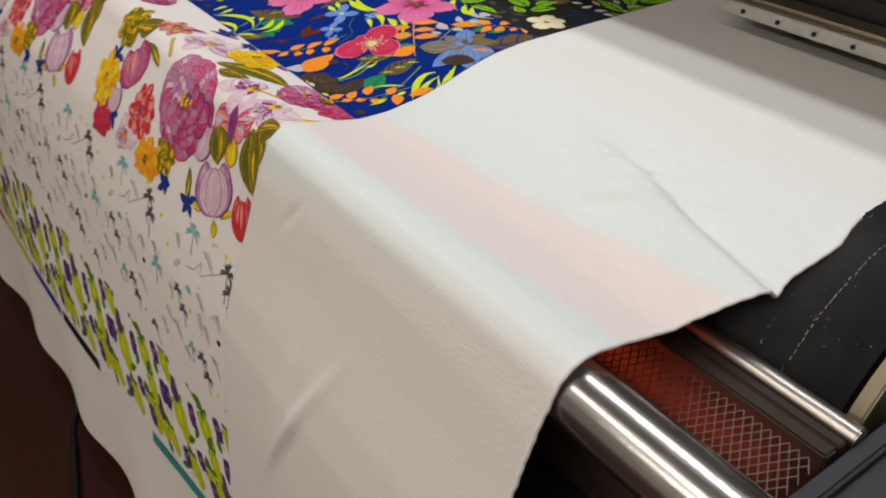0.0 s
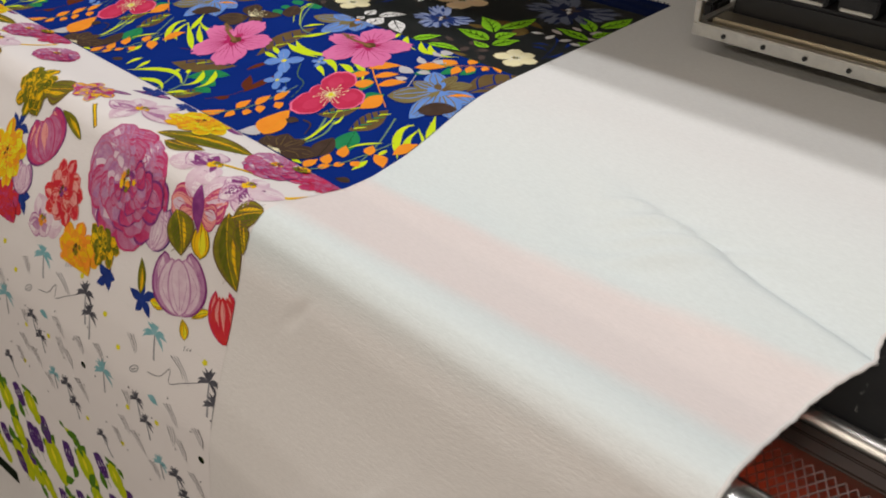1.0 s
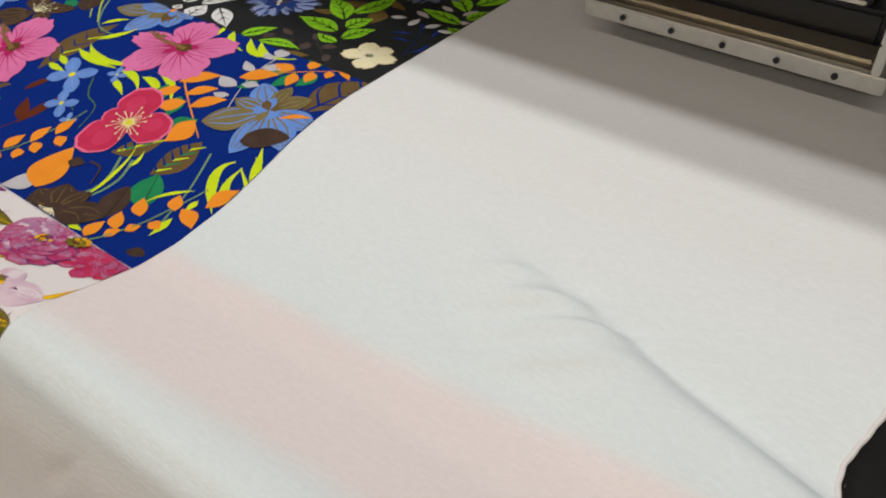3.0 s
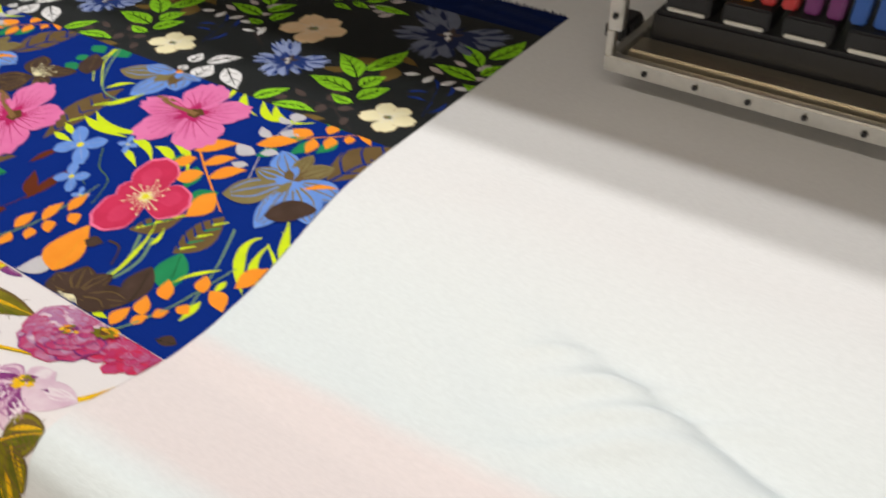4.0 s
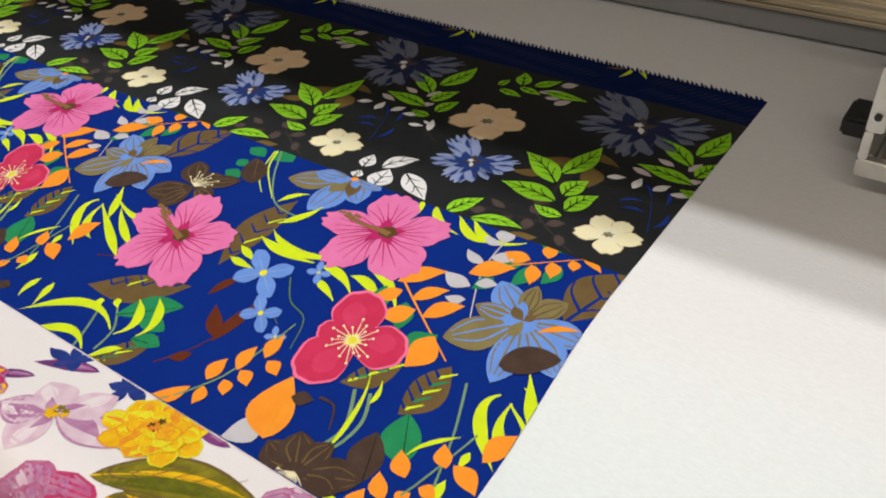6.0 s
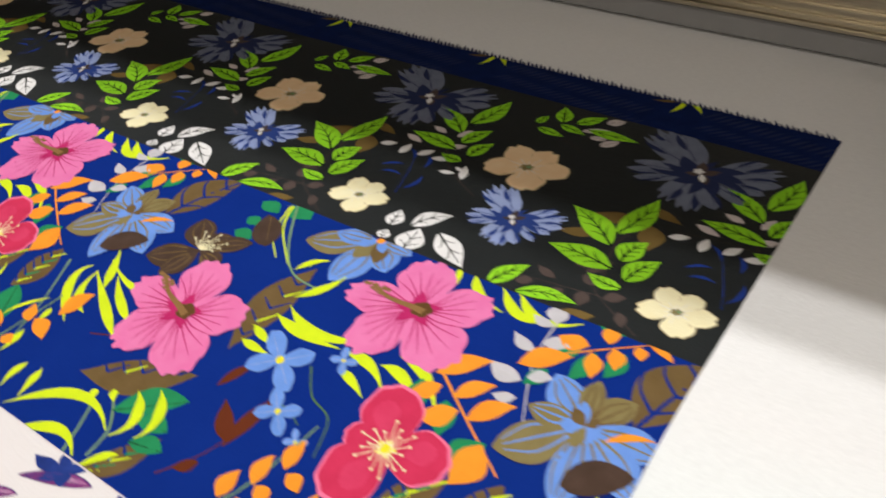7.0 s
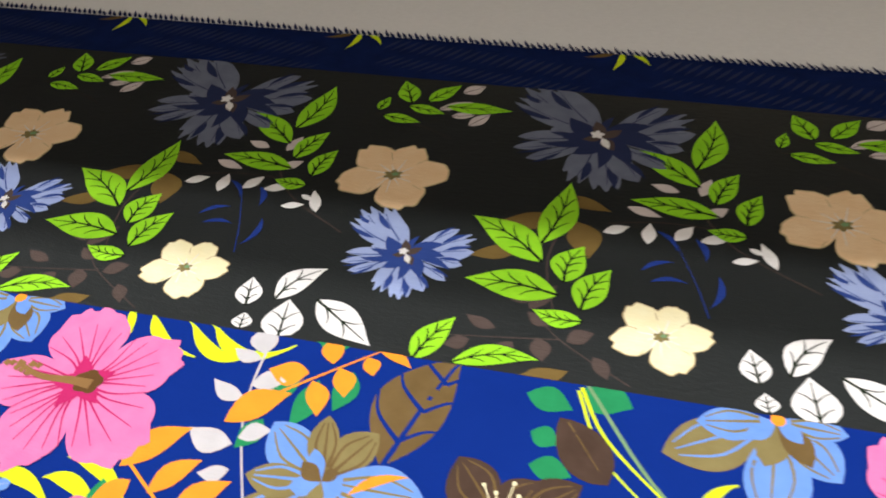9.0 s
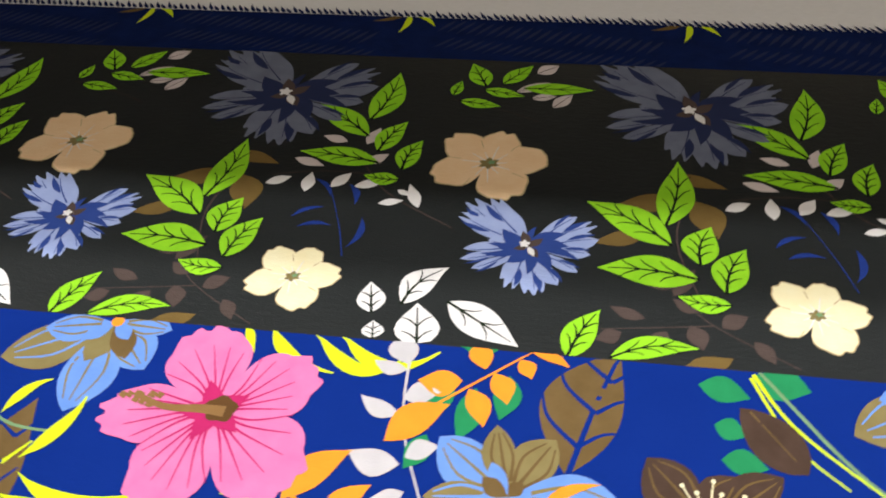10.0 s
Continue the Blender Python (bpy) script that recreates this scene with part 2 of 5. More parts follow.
def cloth_grid(x0, x1, s0, s1, nx, ns, lift, right=None):
    xs, ss = np.linspace(x0, x1, nx), np.linspace(s0, s1, ns)
    gx, gs = np.meshgrid(xs, ss)
    if right is not None:
        gx = gx + right(gs) * step(0.9, 1.0, (gx - x0) / (x1 - x0))
    p = cloth(gx, gs, lift).reshape(-1, 3)
    faces = [(j * nx + i, j * nx + i + 1, (j + 1) * nx + i + 1, (j + 1) * nx + i) for j in range(ns - 1) for i in range(nx - 1)]
    return p, faces, gx.ravel(), gs.ravel()


# ---------------------------------------------------------------- the room
def slab(name, box, mat, label, category):
    ob = part(name, box_bm(*box), mat)
    return tagged(ob, label, category, kind="structure")


slab("floor", (-5, -4.5, -0.1, 4, 4, 0), M_FLOOR, "dark red-brown painted concrete workshop floor", "floor")
slab("ceiling", (-5, -4.5, 3.0, 4, 4, 3.1), M_WALL, "plain pale painted ceiling", "ceiling")
slab("wall_north", (-5, 4, 0, 4, 4.1, 3.0), M_WALL, "plain pale painted workshop wall", "wall")
slab("wall_south", (-5, -4.6, 0, 4, -4.5, 3.0), M_WALL, "plain pale painted workshop wall", "wall")
slab("wall_east", (4, -4.5, 0, 4.1, 4, 3.0), M_WALL, "plain pale painted workshop wall", "wall")
slab("wall_west", (-5.1, -4.5, 0, -5, 4, 3.0), M_WALL, "plain pale painted workshop wall", "wall")


# ---------------------------------------------------------------- the machine
def conveyor():
    """Endless rubber belt: flat on top, round the drum at the front."""
    prof = [(1.1, TABLE - 0.002)]
    for k in range(25):
        a = radians(90 + 180 * k / 24)
        prof.append((DRUM_Y + (DRUM_R - 0.002) * math.cos(a), TABLE - DRUM_R + (DRUM_R - 0.002) * math.sin(a)))
    prof.append((1.1, TABLE - 2 * DRUM_R + 0.002))
    x0, x1, nx = -1.9, 0.598, 8
    verts = [(x0 + (x1 - x0) * i / (nx - 1), y, z) for y, z in prof for i in range(nx)]
    faces = [(j * nx + i, (j + 1) * nx + i, (j + 1) * nx + i + 1, j * nx + i + 1) for j in range(len(prof) - 1) for i in range(nx - 1)]
    me = mesh_of("conveyor_belt", verts, faces, M_BELT)
    ob = tagged(new("conveyor_belt", me), "black rubber conveyor belt, scuffed and dusted with lint", "conveyor belt")
    solid = ob.modifiers.new("thickness", "SOLIDIFY")
    solid.thickness, solid.offset = 0.004, -1
    return ob


belt = conveyor()


M_FLANGE = metal("dull_brass_flange", (0.30, 0.25, 0.18), 0.5, (1, 1, 1), 40, 0.2)


def drum_end():
    ob = tagged(new("drum_flange"), "dull brass-coloured end flange of the belt drum", "flange")
    bm = rod_bm((0.602, DRUM_Y, TABLE - DRUM_R), (0.616, DRUM_Y, TABLE - DRUM_R), DRUM_R - 0.004, 64, 0.002)
    part("disc", bm, M_FLANGE, ob, smooth=True)
    part("hub", rod_bm((0.617, DRUM_Y, TABLE - DRUM_R), (0.66, DRUM_Y, TABLE - DRUM_R), 0.03, 32, 0.002), M_ROD, ob)
    return ob


drum_end()


def roller(name, y, z, r, x0, x1, mat, label):
    ob = tagged(new(name), label, "roller")
    part("barrel", rod_bm((x0, y, z), (x1, y, z), r, 64, 0.0015), mat, ob, smooth=True)
    if x1 > 0.65:
        part("journal", rod_bm((x1 + 0.0005, y, z), (x1 + 0.03, y, z), r * 0.4, 24), M_ROD, ob, smooth=True)
    return ob


roller("guide_roller", -0.378, 0.894, 0.030, -1.8, 0.655, M_STEEL, "polished steel guide roller carrying the fabric over the front")
roller("guide_bar", -0.21, 0.86, 0.011, -1.8, 0.6275, M_ROD, "thin dull steel guide bar beside the belt drum")


def heater():
    """Infrared drying tray under the slack cloth: brown channels and expanded-metal guard."""
    ob = tagged(new("dryer_heater"), "infrared dryer tray with an expanded steel guard, glowing dull red", "heater")
    part("rear_channel", box_bm(-1.8, -0.252, 0.77, 0.625, -0.236, 0.866, 0.002), M_BROWN, ob, "dark brown painted steel channel")
    part("channel_flange", box_bm(-1.8, -0.2355, 0.858, 0.625, -0.224, 0.866, 0.0015), M_BROWN, ob, "dark brown painted steel flange")
    part("tray", box_bm(-1.8, -0.345, 0.742, 0.625, -0.253, 0.752, 0.002), M_BROWN, ob, "dark brown steel tray")
    part("front_channel", box_bm(-1.8, -0.346, 0.753, 0.625, -0.338, 0.825, 0.002), M_BROWN, ob, "dark brown painted steel channel")
    return ob


dryer = heater()


def guard(parent):
    """Diamond mesh of thin strands, sloping from the rear channel down to the front one."""
    x0, x1, n = 0.12, 0.622, 58
    pitch = (x1 - x0) / n
    rows = 14
    a, b = Vector((0, -0.253, 0.856)), Vector((0, -0.337, 0.832))
    bm = bmesh.new()

    def strand(p, q):
        d = (q - p).normalized()
        up = Vector((0, -0.27, 0.96)).normalized()
        w = d.cross(up) * 0.0005
        h = up * 0.0012
        low = [bm.verts.new(v) for v in (p - w, p + w, q + w, q - w)]
        top = [bm.verts.new(v + h) for v in (p - w, p + w, q + w, q - w)]
        bm.faces.new(top)
        for k in range(4):
            bm.faces.new((low[k], low[(k + 1) % 4], top[(k + 1) % 4], top[k]))

    for r in range(rows):
        p, q = a.lerp(b, r / rows), a.lerp(b, (r + 1) / rows)
        for k in range(n):
            xa = x0 + pitch * (k + 0.5 * (r % 2))
            for sgn in (-0.5, 0.5):
                xb = xa + sgn * pitch
                strand(Vector((xa, p.y, p.z)), Vector((xb, q.y, q.z)))
    return part("mesh_guard", bm, M_MESH, parent, "expanded steel mesh guard")


guard(dryer)


def element(parent, y):
    m, n, l, b = material("glowing_quartz")
    b.inputs["Base Color"].default_value = (0.3, 0.02, 0.01, 1)
    b.inputs["Emission Color"].default_value = (1.0, 0.10, 0.03, 1)
    b.inputs["Emission Strength"].default_value = 8.0
    return part("heating_element", rod_bm((-1.7, y, 0.785), (0.58, y, 0.785), 0.006, 16), m, parent, "dull red glowing quartz heating tube", smooth=True)


element(dryer, -0.285)

bracket = tagged(new("end_bracket"), "slate-grey painted steel end bracket holding the rollers", "bracket")
part("plate", box_bm(0.628, -0.336, 0.60, 0.644, -0.12, 0.861, 0.003), M_PLATE, bracket)
part("lip", box_bm(0.6445, -0.336, 0.842, 0.70, -0.12, 0.852, 0.002), M_PLATE, bracket)
bolt(bracket, 0.6278, -0.30, 0.80, 0.006, (-1, 0, 0))

base = tagged(part("machine_base", box_bm(-1.9, -0.33, 0.0, 0.70, 1.0, 0.56, 0.006), M_PLATE), "dark painted steel cabinet base of the textile printer", "machine base")


def gantry():
    ob = tagged(new("gantry_beam"), "grey gantry beam with a brass-toned guide rail above the fabric", "gantry")
    part("skirt", box_bm(-2.2, 0.548, 0.957, 1.2, 0.70, 0.986, 0.002), M_GREY, ob, "dark grey painted skirt")
    rail = part("guide_rail", box_bm(-2.2, 0.540, 0.987, 1.2, 0.70, 1.060, 0.003), M_RAIL, ob, "ridged brass-toned guide rail")
    for z in (0.991, 1.000, 1.013, 1.044):
        part("ridge", box_bm(-2.2, 0.533, z, 1.2, 0.5397, z + 0.005, 0.0012), M_RAIL, rail)
    for k in range(20):
        bolt(rail, -1.9 + 0.12 * k, 0.5397, 1.030, 0.006)
    part("beam", box_bm(-2.2, 0.56, 1.062, 1.2, 0.80, 1.42, 0.006), M_GREY, ob)
    part("cover", box_bm(-2.2, 0.128, 1.50, 1.2, 0.80, 1.515, 0.004), M_COVER, ob, "grey sheet-metal cover over the print carriage")
    for x in (-2.18, 1.14):
        part("post", box_bm(x, 0.56, 0.562, x + 0.05, 0.80, 1.498, 0.004), M_GREY, ob)
    return ob


gantry()


def carriage(x, y):
    """Open frame with a row of print heads, coloured dampers and ink hoses."""
    ob = tagged(new("print_carriage"), "open aluminium print-head carriage with yellow ink hoses, parked beside the print", "print carriage")
    w, d, z0, z1 = 0.295, 0.26, 0.983, 1.20
    rail = part("front_rail", box_bm(x, y, z0, x + w, y + 0.012, z0 + 0.017, 0.0015), M_ALU, ob)
    for k in range(5):
        bolt(rail, x + 0.045 + 0.052 * k, y, z0 + 0.008, 0.003)
    part("rear_rail", box_bm(x, y + d - 0.012, z0, x + w, y + d, z0 + 0.017, 0.0015), M_ALU, ob)
    for sx in (x, x + w - 0.015):
        part("foot", box_bm(sx, y, z0 + 0.0175, sx + 0.008, y + 0.010, z0 + 0.044, 0.001), M_ALU, ob)
        low = part("side_post", box_bm(sx, y - 0.001, z0 + 0.0445, sx + 0.015, y + 0.012, z0 + 0.105, 0.0015), M_ALU, ob)
        bolt(low, sx + 0.0075, y - 0.001, z0 + 0.060, 0.0032)
        part("upper_post", box_bm(sx, y - 0.001, z0 + 0.106, sx + 0.015, y + 0.012, z1, 0.0015), M_ALU, ob)
        part("side_rail", box_bm(sx, y + 0.013, z0, sx + 0.012, y + d - 0.013, z0 + 0.017, 0.0015), M_ALU, ob)
    part("top_rail", box_bm(x, y, z1 + 0.0005, x + w, y + 0.012, z1 + 0.016, 0.0015), M_ALU, ob)
    part("back_panel", box_bm(x + 0.016, y + d - 0.02, z0 + 0.018, x + w - 0.016, y + d - 0.014, z1, 0.001), M_GLASS_GREEN, ob, "frosted pale green panel")
    part("head_tray", box_bm(x + 0.018, y + 0.016, z0 + 0.002, x + w - 0.018, y + 0.052, z0 + 0.022, 0.002), M_RAIL, ob, "dull metal head tray")
    inks = [(0.80, 0.46, 0.02), (0.78, 0.30, 0.02), (0.50, 0.03, 0.03), (0.16, 0.02, 0.14), (0.02, 0.10, 0.40), (0.012, 0.012, 0.012)]
    tones = [dull("hose_ink", c, 0.85, 0.3, 30, 0.05) for c in inks]
    block = part("head_block", box_bm(x + 0.024, y + 0.056, z0 + 0.004, x + w - 0.024, y + d - 0.05, z0 + 0.050, 0.004), M_BLACK, ob, "black print-head block")
    for k in range(4):
        hx = x + 0.034 + 0.058 * k
        head = part("print_head", box_bm(hx, y + 0.060, z0 + 0.0505, hx + 0.046, y + 0.120, z0 + 0.072, 0.002), M_BLACK, block)
        part("head_clip", box_bm(hx + 0.004, y + 0.0565, z0 + 0.052, hx + 0.042, y + 0.0597, z0 + 0.056, 0.0008), M_ALU, block)
    for k in range(11):
        dx = x + 0.040 + 0.0205 * k
        tone = tones[(k * len(tones)) // 11]
        part("ink_damper", box_bm(dx, y + 0.070, z0 + 0.073, dx + 0.014, y + 0.112, z0 + 0.112, 0.002), tone, ob)
        top = z0 + 0.150 + 0.010 * math.sin(k)
        part("ink_hose", tube_bm([(dx + 0.007, y + 0.09, z0 + 0.112), (dx + 0.012, y + 0.095, top), (dx + 0.040, y + 0.15, top + 0.035), (dx + 0.06, y + d - 0.03, top + 0.03)], 0.0035), tones[0] if k < 7 else tones[-1], ob, smooth=True)
    part("wiper", box_bm(x - 0.028, y + 0.060, 0.987, x - 0.004, y + 0.110, 1.006, 0.003), M_BLACK, ob, "dark rubber bumper flap")
    part("wiper_arm", box_bm(x - 0.0035, y + 0.070, 0.990, x + 0.000, y + 0.100, 1.004, 0.0006), M_BLACK, ob)
    return ob


carriage(0.121, 0.2)


def seam():
    """Worn dashes of an old mark that runs round the belt."""
    verts, faces = [], []
    random.seed(7)
    for k in range(58):
        a0 = 84 - 2.1 * k
        for x0, keep, wide in ((0.5415, 0.86, 0.0008), (0.512, 0.3, 0.0005)):
            if random.random() > keep:
                continue
            a1 = a0 - random.uniform(0.7, 1.8)
            jx = random.uniform(-0.0007, 0.0007)
            n = len(verts)
            for a in (a0, a1):
                for sx in (-wide / 2, wide / 2):
                    q = radians(180 - a)
                    verts.append((x0 + jx + sx, DRUM_Y + (DRUM_R - 0.0012) * math.cos(q), TABLE - DRUM_R + (DRUM_R - 0.0012) * math.sin(q)))
            faces.append((n, n + 1, n + 3, n + 2))
    for k in range(60):
        q = radians(random.uniform(95, 175))
        x0, r = random.uniform(0.50, 0.595), random.uniform(0.00025, 0.0006)
        c = Vector((x0, DRUM_Y + (DRUM_R - 0.0011) * math.cos(q), TABLE - DRUM_R + (DRUM_R - 0.0011) * math.sin(q)))
        t = Vector((0, -math.sin(q), math.cos(q)))
        n = len(verts)
        verts += [c + Vector((r, 0, 0)), c + t * r * random.uniform(0.6, 2.5), c - Vector((r, 0, 0)), c - t * r]
        faces.append((n, n + 1, n + 2, n + 3))
    ob = new("belt_lint", mesh_of("belt_lint", verts, faces, M_LINT))
    ob.parent = belt
    return tagged(ob, "pale lint and a worn dashed line", kind="stuff")


M_LINT = dull("pale_lint", (0.30, 0.295, 0.28), 0.5, 0.9, 200)
seam()

tagged(part("power_cable", tube_bm([(-0.86, -0.34, 0.45), (-0.80, -0.50, 0.12), (-0.74, -0.64, 0.008), (-0.60, -0.685, 0.008), (-0.45, -0.73, 0.008), (-0.30, -0.85, 0.008)], 0.007), M_BLACK, None, smooth=True), "black power cable lying on the red-brown floor", "cable")


# ---------------------------------------------------------------- the fabric
def edge_wander(s):
    """How far the free edge strays from a straight line, along the cloth."""
    return 0.007 * step(-0.20, -0.10, s) + 0.010 * hump(s, -0.110, 0.035) + 0.016 * hump(s, -0.198, 0.036) - 0.010 * step(-0.19, -0.34, s) + 0.0003 * np.sin(170 * s) + 0.0004 * np.sin(431 * s + 1) + 0.0003 * np.sin(905 * s)


def fabric_sheet():
    p, faces, gx, gs = cloth_grid(X_LEFT, X_RIGHT, S_END, S_BACK, 520, 720, 0.0, edge_wander)
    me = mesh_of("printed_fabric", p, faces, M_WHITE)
    uv = me.uv_layers.new(name="UVMap")
    loops = np.zeros(len(me.loops), int)
    me.loops.foreach_get("vertex_index", loops)
    co = np.stack([gx, along(gs)], -1)[loops]
    uv.data.foreach_set("uv", co.ravel())
    ob = tagged(new("printed_fabric", me), "white cotton fabric with bright floral print panels, draped over a roller", "fabric")
    return ob


fabric = fabric_sheet()


def rolled_edge():
    """The free edge curls into a soft, uneven roll."""
    ss = np.linspace(-0.98, -0.06, 130)
    pts = cloth(X_RIGHT + edge_wander(ss) - 0.0006, ss, 0.0)
    return part("rolled_edge", tube_bm(pts, 0.0019, 8), M_WHITE, fabric, "soft rolled raw edge", smooth=True)


rolled_edge()
S_END = float(RUN_S[-1])


def panel(name, s0, s1, mat, label, x0=X_LEFT, x1=0.0, lift=0.0003):
    ns = max(2, int((s1 - s0) / 0.006))
    p, faces, gx, gs = cloth_grid(x0, x1, s0, s1, 300, ns, lift)
    ob = new(name, mesh_of(name, p, faces, mat))
    ob.parent = fabric
    return tagged(ob, label)


INK_BLACK = ink("ink_black", (0.0115, 0.0135, 0.0135), (0.015, 0.0175, 0.0175), 0.6, 20, 0.45, 0.22)
INK_BLUE = ink("ink_royal_blue", (0.005, 0.026, 0.212), (0.004, 0.022, 0.188), 0.6, 20, 0.8, 0.02)
INK_NAVY = ink("ink_navy", (0.006, 0.016, 0.085), (0.004, 0.010, 0.05), 0.6, 60)
navy_panel = panel("navy_print", 0.302, 0.368, INK_NAVY, "navy band still being printed")
black_panel = panel("black_floral_print", 0.0, 0.302, INK_BLACK, "black print with pale flowers and lime leaves")
blue_panel = panel("blue_floral_print", -0.297, 0.0, INK_BLUE, "royal blue print with pink hibiscus")


# ---------------------------------------------------------------- printed motifs
# Each motif is drawn flat in (x, s) and laid on the cloth, one thin layer over another.
LAYER = 0.000012
INK = {
    "lime": ink("ink_lime", (0.30, 0.66, 0.025), (0.22, 0.54, 0.02)),
    "vein": ink("ink_vein", (0.012, 0.018, 0.010)),
    "cream": ink("ink_cream", (0.80, 0.75, 0.50), (0.78, 0.70, 0.42), 0.4),
    "tan": ink("ink_tan", (0.82, 0.61, 0.38), (0.78, 0.54, 0.31), 0.4),
    "rim": ink("ink_rim", (0.52, 0.40, 0.22)),
    "pale": ink("ink_pale", (0.78, 0.77, 0.76)),
    "blush": ink("ink_blush", (0.62, 0.55, 0.53)),
    "peri": ink("ink_periwinkle", (0.34, 0.41, 0.64), (0.26, 0.33, 0.58)),
    "deep": ink("ink_deep_blue", (0.030, 0.062, 0.25)),
    "slate": ink("ink_slate_blue", (0.165, 0.185, 0.245), (0.12, 0.135, 0.19)),
    "night": ink("ink_night", (0.024, 0.032, 0.085)),
    "twig": ink("ink_twig_blue", (0.018, 0.042, 0.22)),
    "umber": ink("ink_umber", (0.082, 0.060, 0.053)),
    "khaki": ink("ink_khaki", (0.17, 0.115, 0.035), (0.14, 0.09, 0.03)),
    "pink": ink("ink_pink", (0.74, 0.20, 0.42), (0.71, 0.165, 0.38), 0.3),
    "rose": ink("ink_rose_vein", (0.50, 0.025, 0.14)),
    "stamen": ink("ink_stamen", (0.26, 0.145, 0.055)),
    "pistil": ink("ink_pistil", (0.12, 0.06, 0.022)),
    "orange": ink("ink_orange", (0.88, 0.32, 0.030), (0.84, 0.27, 0.025)),
    "yellow": ink("ink_yellow_green", (0.66, 0.80, 0.018), (0.55, 0.72, 0.018)),
    "sky": ink("ink_sky_blue", (0.16, 0.31, 0.74), (0.12, 0.25, 0.62)),
    "silver": ink("ink_silver", (0.56, 0.545, 0.57)),
    "brown": ink("ink_brown", (0.160, 0.105, 0.042), (0.125, 0.080, 0.030), 0.4),
    "bark": ink("ink_bark", (0.078, 0.048, 0.036), (0.055, 0.034, 0.024), 0.4),
    "olive": ink("ink_olive", (0.24, 0.20, 0.085), (0.19, 0.15, 0.06)),
    "green": ink("ink_green", (0.022, 0.26, 0.10), (0.018, 0.21, 0.08)),
    "crimson": ink("ink_crimson", (0.58, 0.036, 0.100), (0.52, 0.030, 0.085), 0.3),
    "coral": ink("ink_coral", (0.84, 0.18, 0.33)),
    "ruby": ink("ink_ruby", (0.63, 0.055, 0.135), (0.56, 0.036, 0.100), 0.5),
    "rust": ink("ink_rust", (0.13, 0.030, 0.012)),
    "sage": ink("ink_sage", (0.20, 0.33, 0.17), (0.15, 0.27, 0.13)),
    "stem": ink("ink_stem", (0.10, 0.20, 0.03)),
    # watercolour tones of the older panels
    "peony": ink("ink_peony", (0.42, 0.075, 0.20), (0.52, 0.22, 0.34), 0.45, 90),
    "magenta": ink("ink_magenta", (0.44, 0.022, 0.10), (0.52, 0.08, 0.20), 0.5, 80),
    "mauve": ink("ink_mauve", (0.34, 0.10, 0.28), (0.56, 0.34, 0.46), 0.5, 80),
    "plum": ink("ink_plum", (0.14, 0.02, 0.13), (0.30, 0.07, 0.24), 0.5, 90),
    "petal": ink("ink_petal_white", (0.74, 0.62, 0.66), (0.60, 0.38, 0.50), 0.5, 70),
    "bloomwhite": ink("ink_bloom_white", (0.78, 0.72, 0.72), (0.72, 0.58, 0.64), 0.5, 70),
    "gold": ink("ink_gold", (0.84, 0.56, 0.012), (0.74, 0.36, 0.012), 0.5, 80),
    "moss": ink("ink_moss", (0.28, 0.24, 0.020), (0.12, 0.11, 0.012), 0.5, 80),
    "flame": ink("ink_flame", (0.74, 0.20, 0.02), (0.80, 0.38, 0.03), 0.5, 80),
    "scarlet": ink("ink_scarlet", (0.60, 0.05, 0.04), (0.55, 0.02, 0.05), 0.5, 80),
    "salmon": ink("ink_salmon", (0.76, 0.36, 0.30), (0.70, 0.24, 0.24), 0.5, 80),
    "cobalt": ink("ink_cobalt", (0.025, 0.055, 0.27), (0.015, 0.03, 0.16), 0.5, 80),
    "teal": ink("ink_teal", (0.16, 0.38, 0.42), (0.26, 0.46, 0.50), 0.5, 120),
    "graphite": ink("ink_graphite", (0.05, 0.05, 0.065), (0.13, 0.13, 0.15), 0.5, 150),
    "pencil": ink("ink_pencil", (0.22, 0.22, 0.24), (0.40, 0.40, 0.41), 0.5, 150),
    "lemon": ink("ink_lemon", (0.56, 0.58, 0.012), (0.36, 0.46, 0.015), 0.5, 70),
    "leaf": ink("ink_leaf_green", (0.10, 0.24, 0.018), (0.06, 0.14, 0.02), 0.5, 70),
    "violet": ink("ink_violet", (0.12, 0.055, 0.22), (0.07, 0.025, 0.13), 0.5, 120),
    "bluebar": ink("ink_blue_bar", (0.012, 0.04, 0.30)),
    "tealbar": ink("ink_teal_bar", (0.05, 0.26, 0.25)),
    "yellowdot": ink("ink_yellow_dot", (0.80, 0.72, 0.03)),
}
TONES = {k: i for i, k in enumerate(INK)}


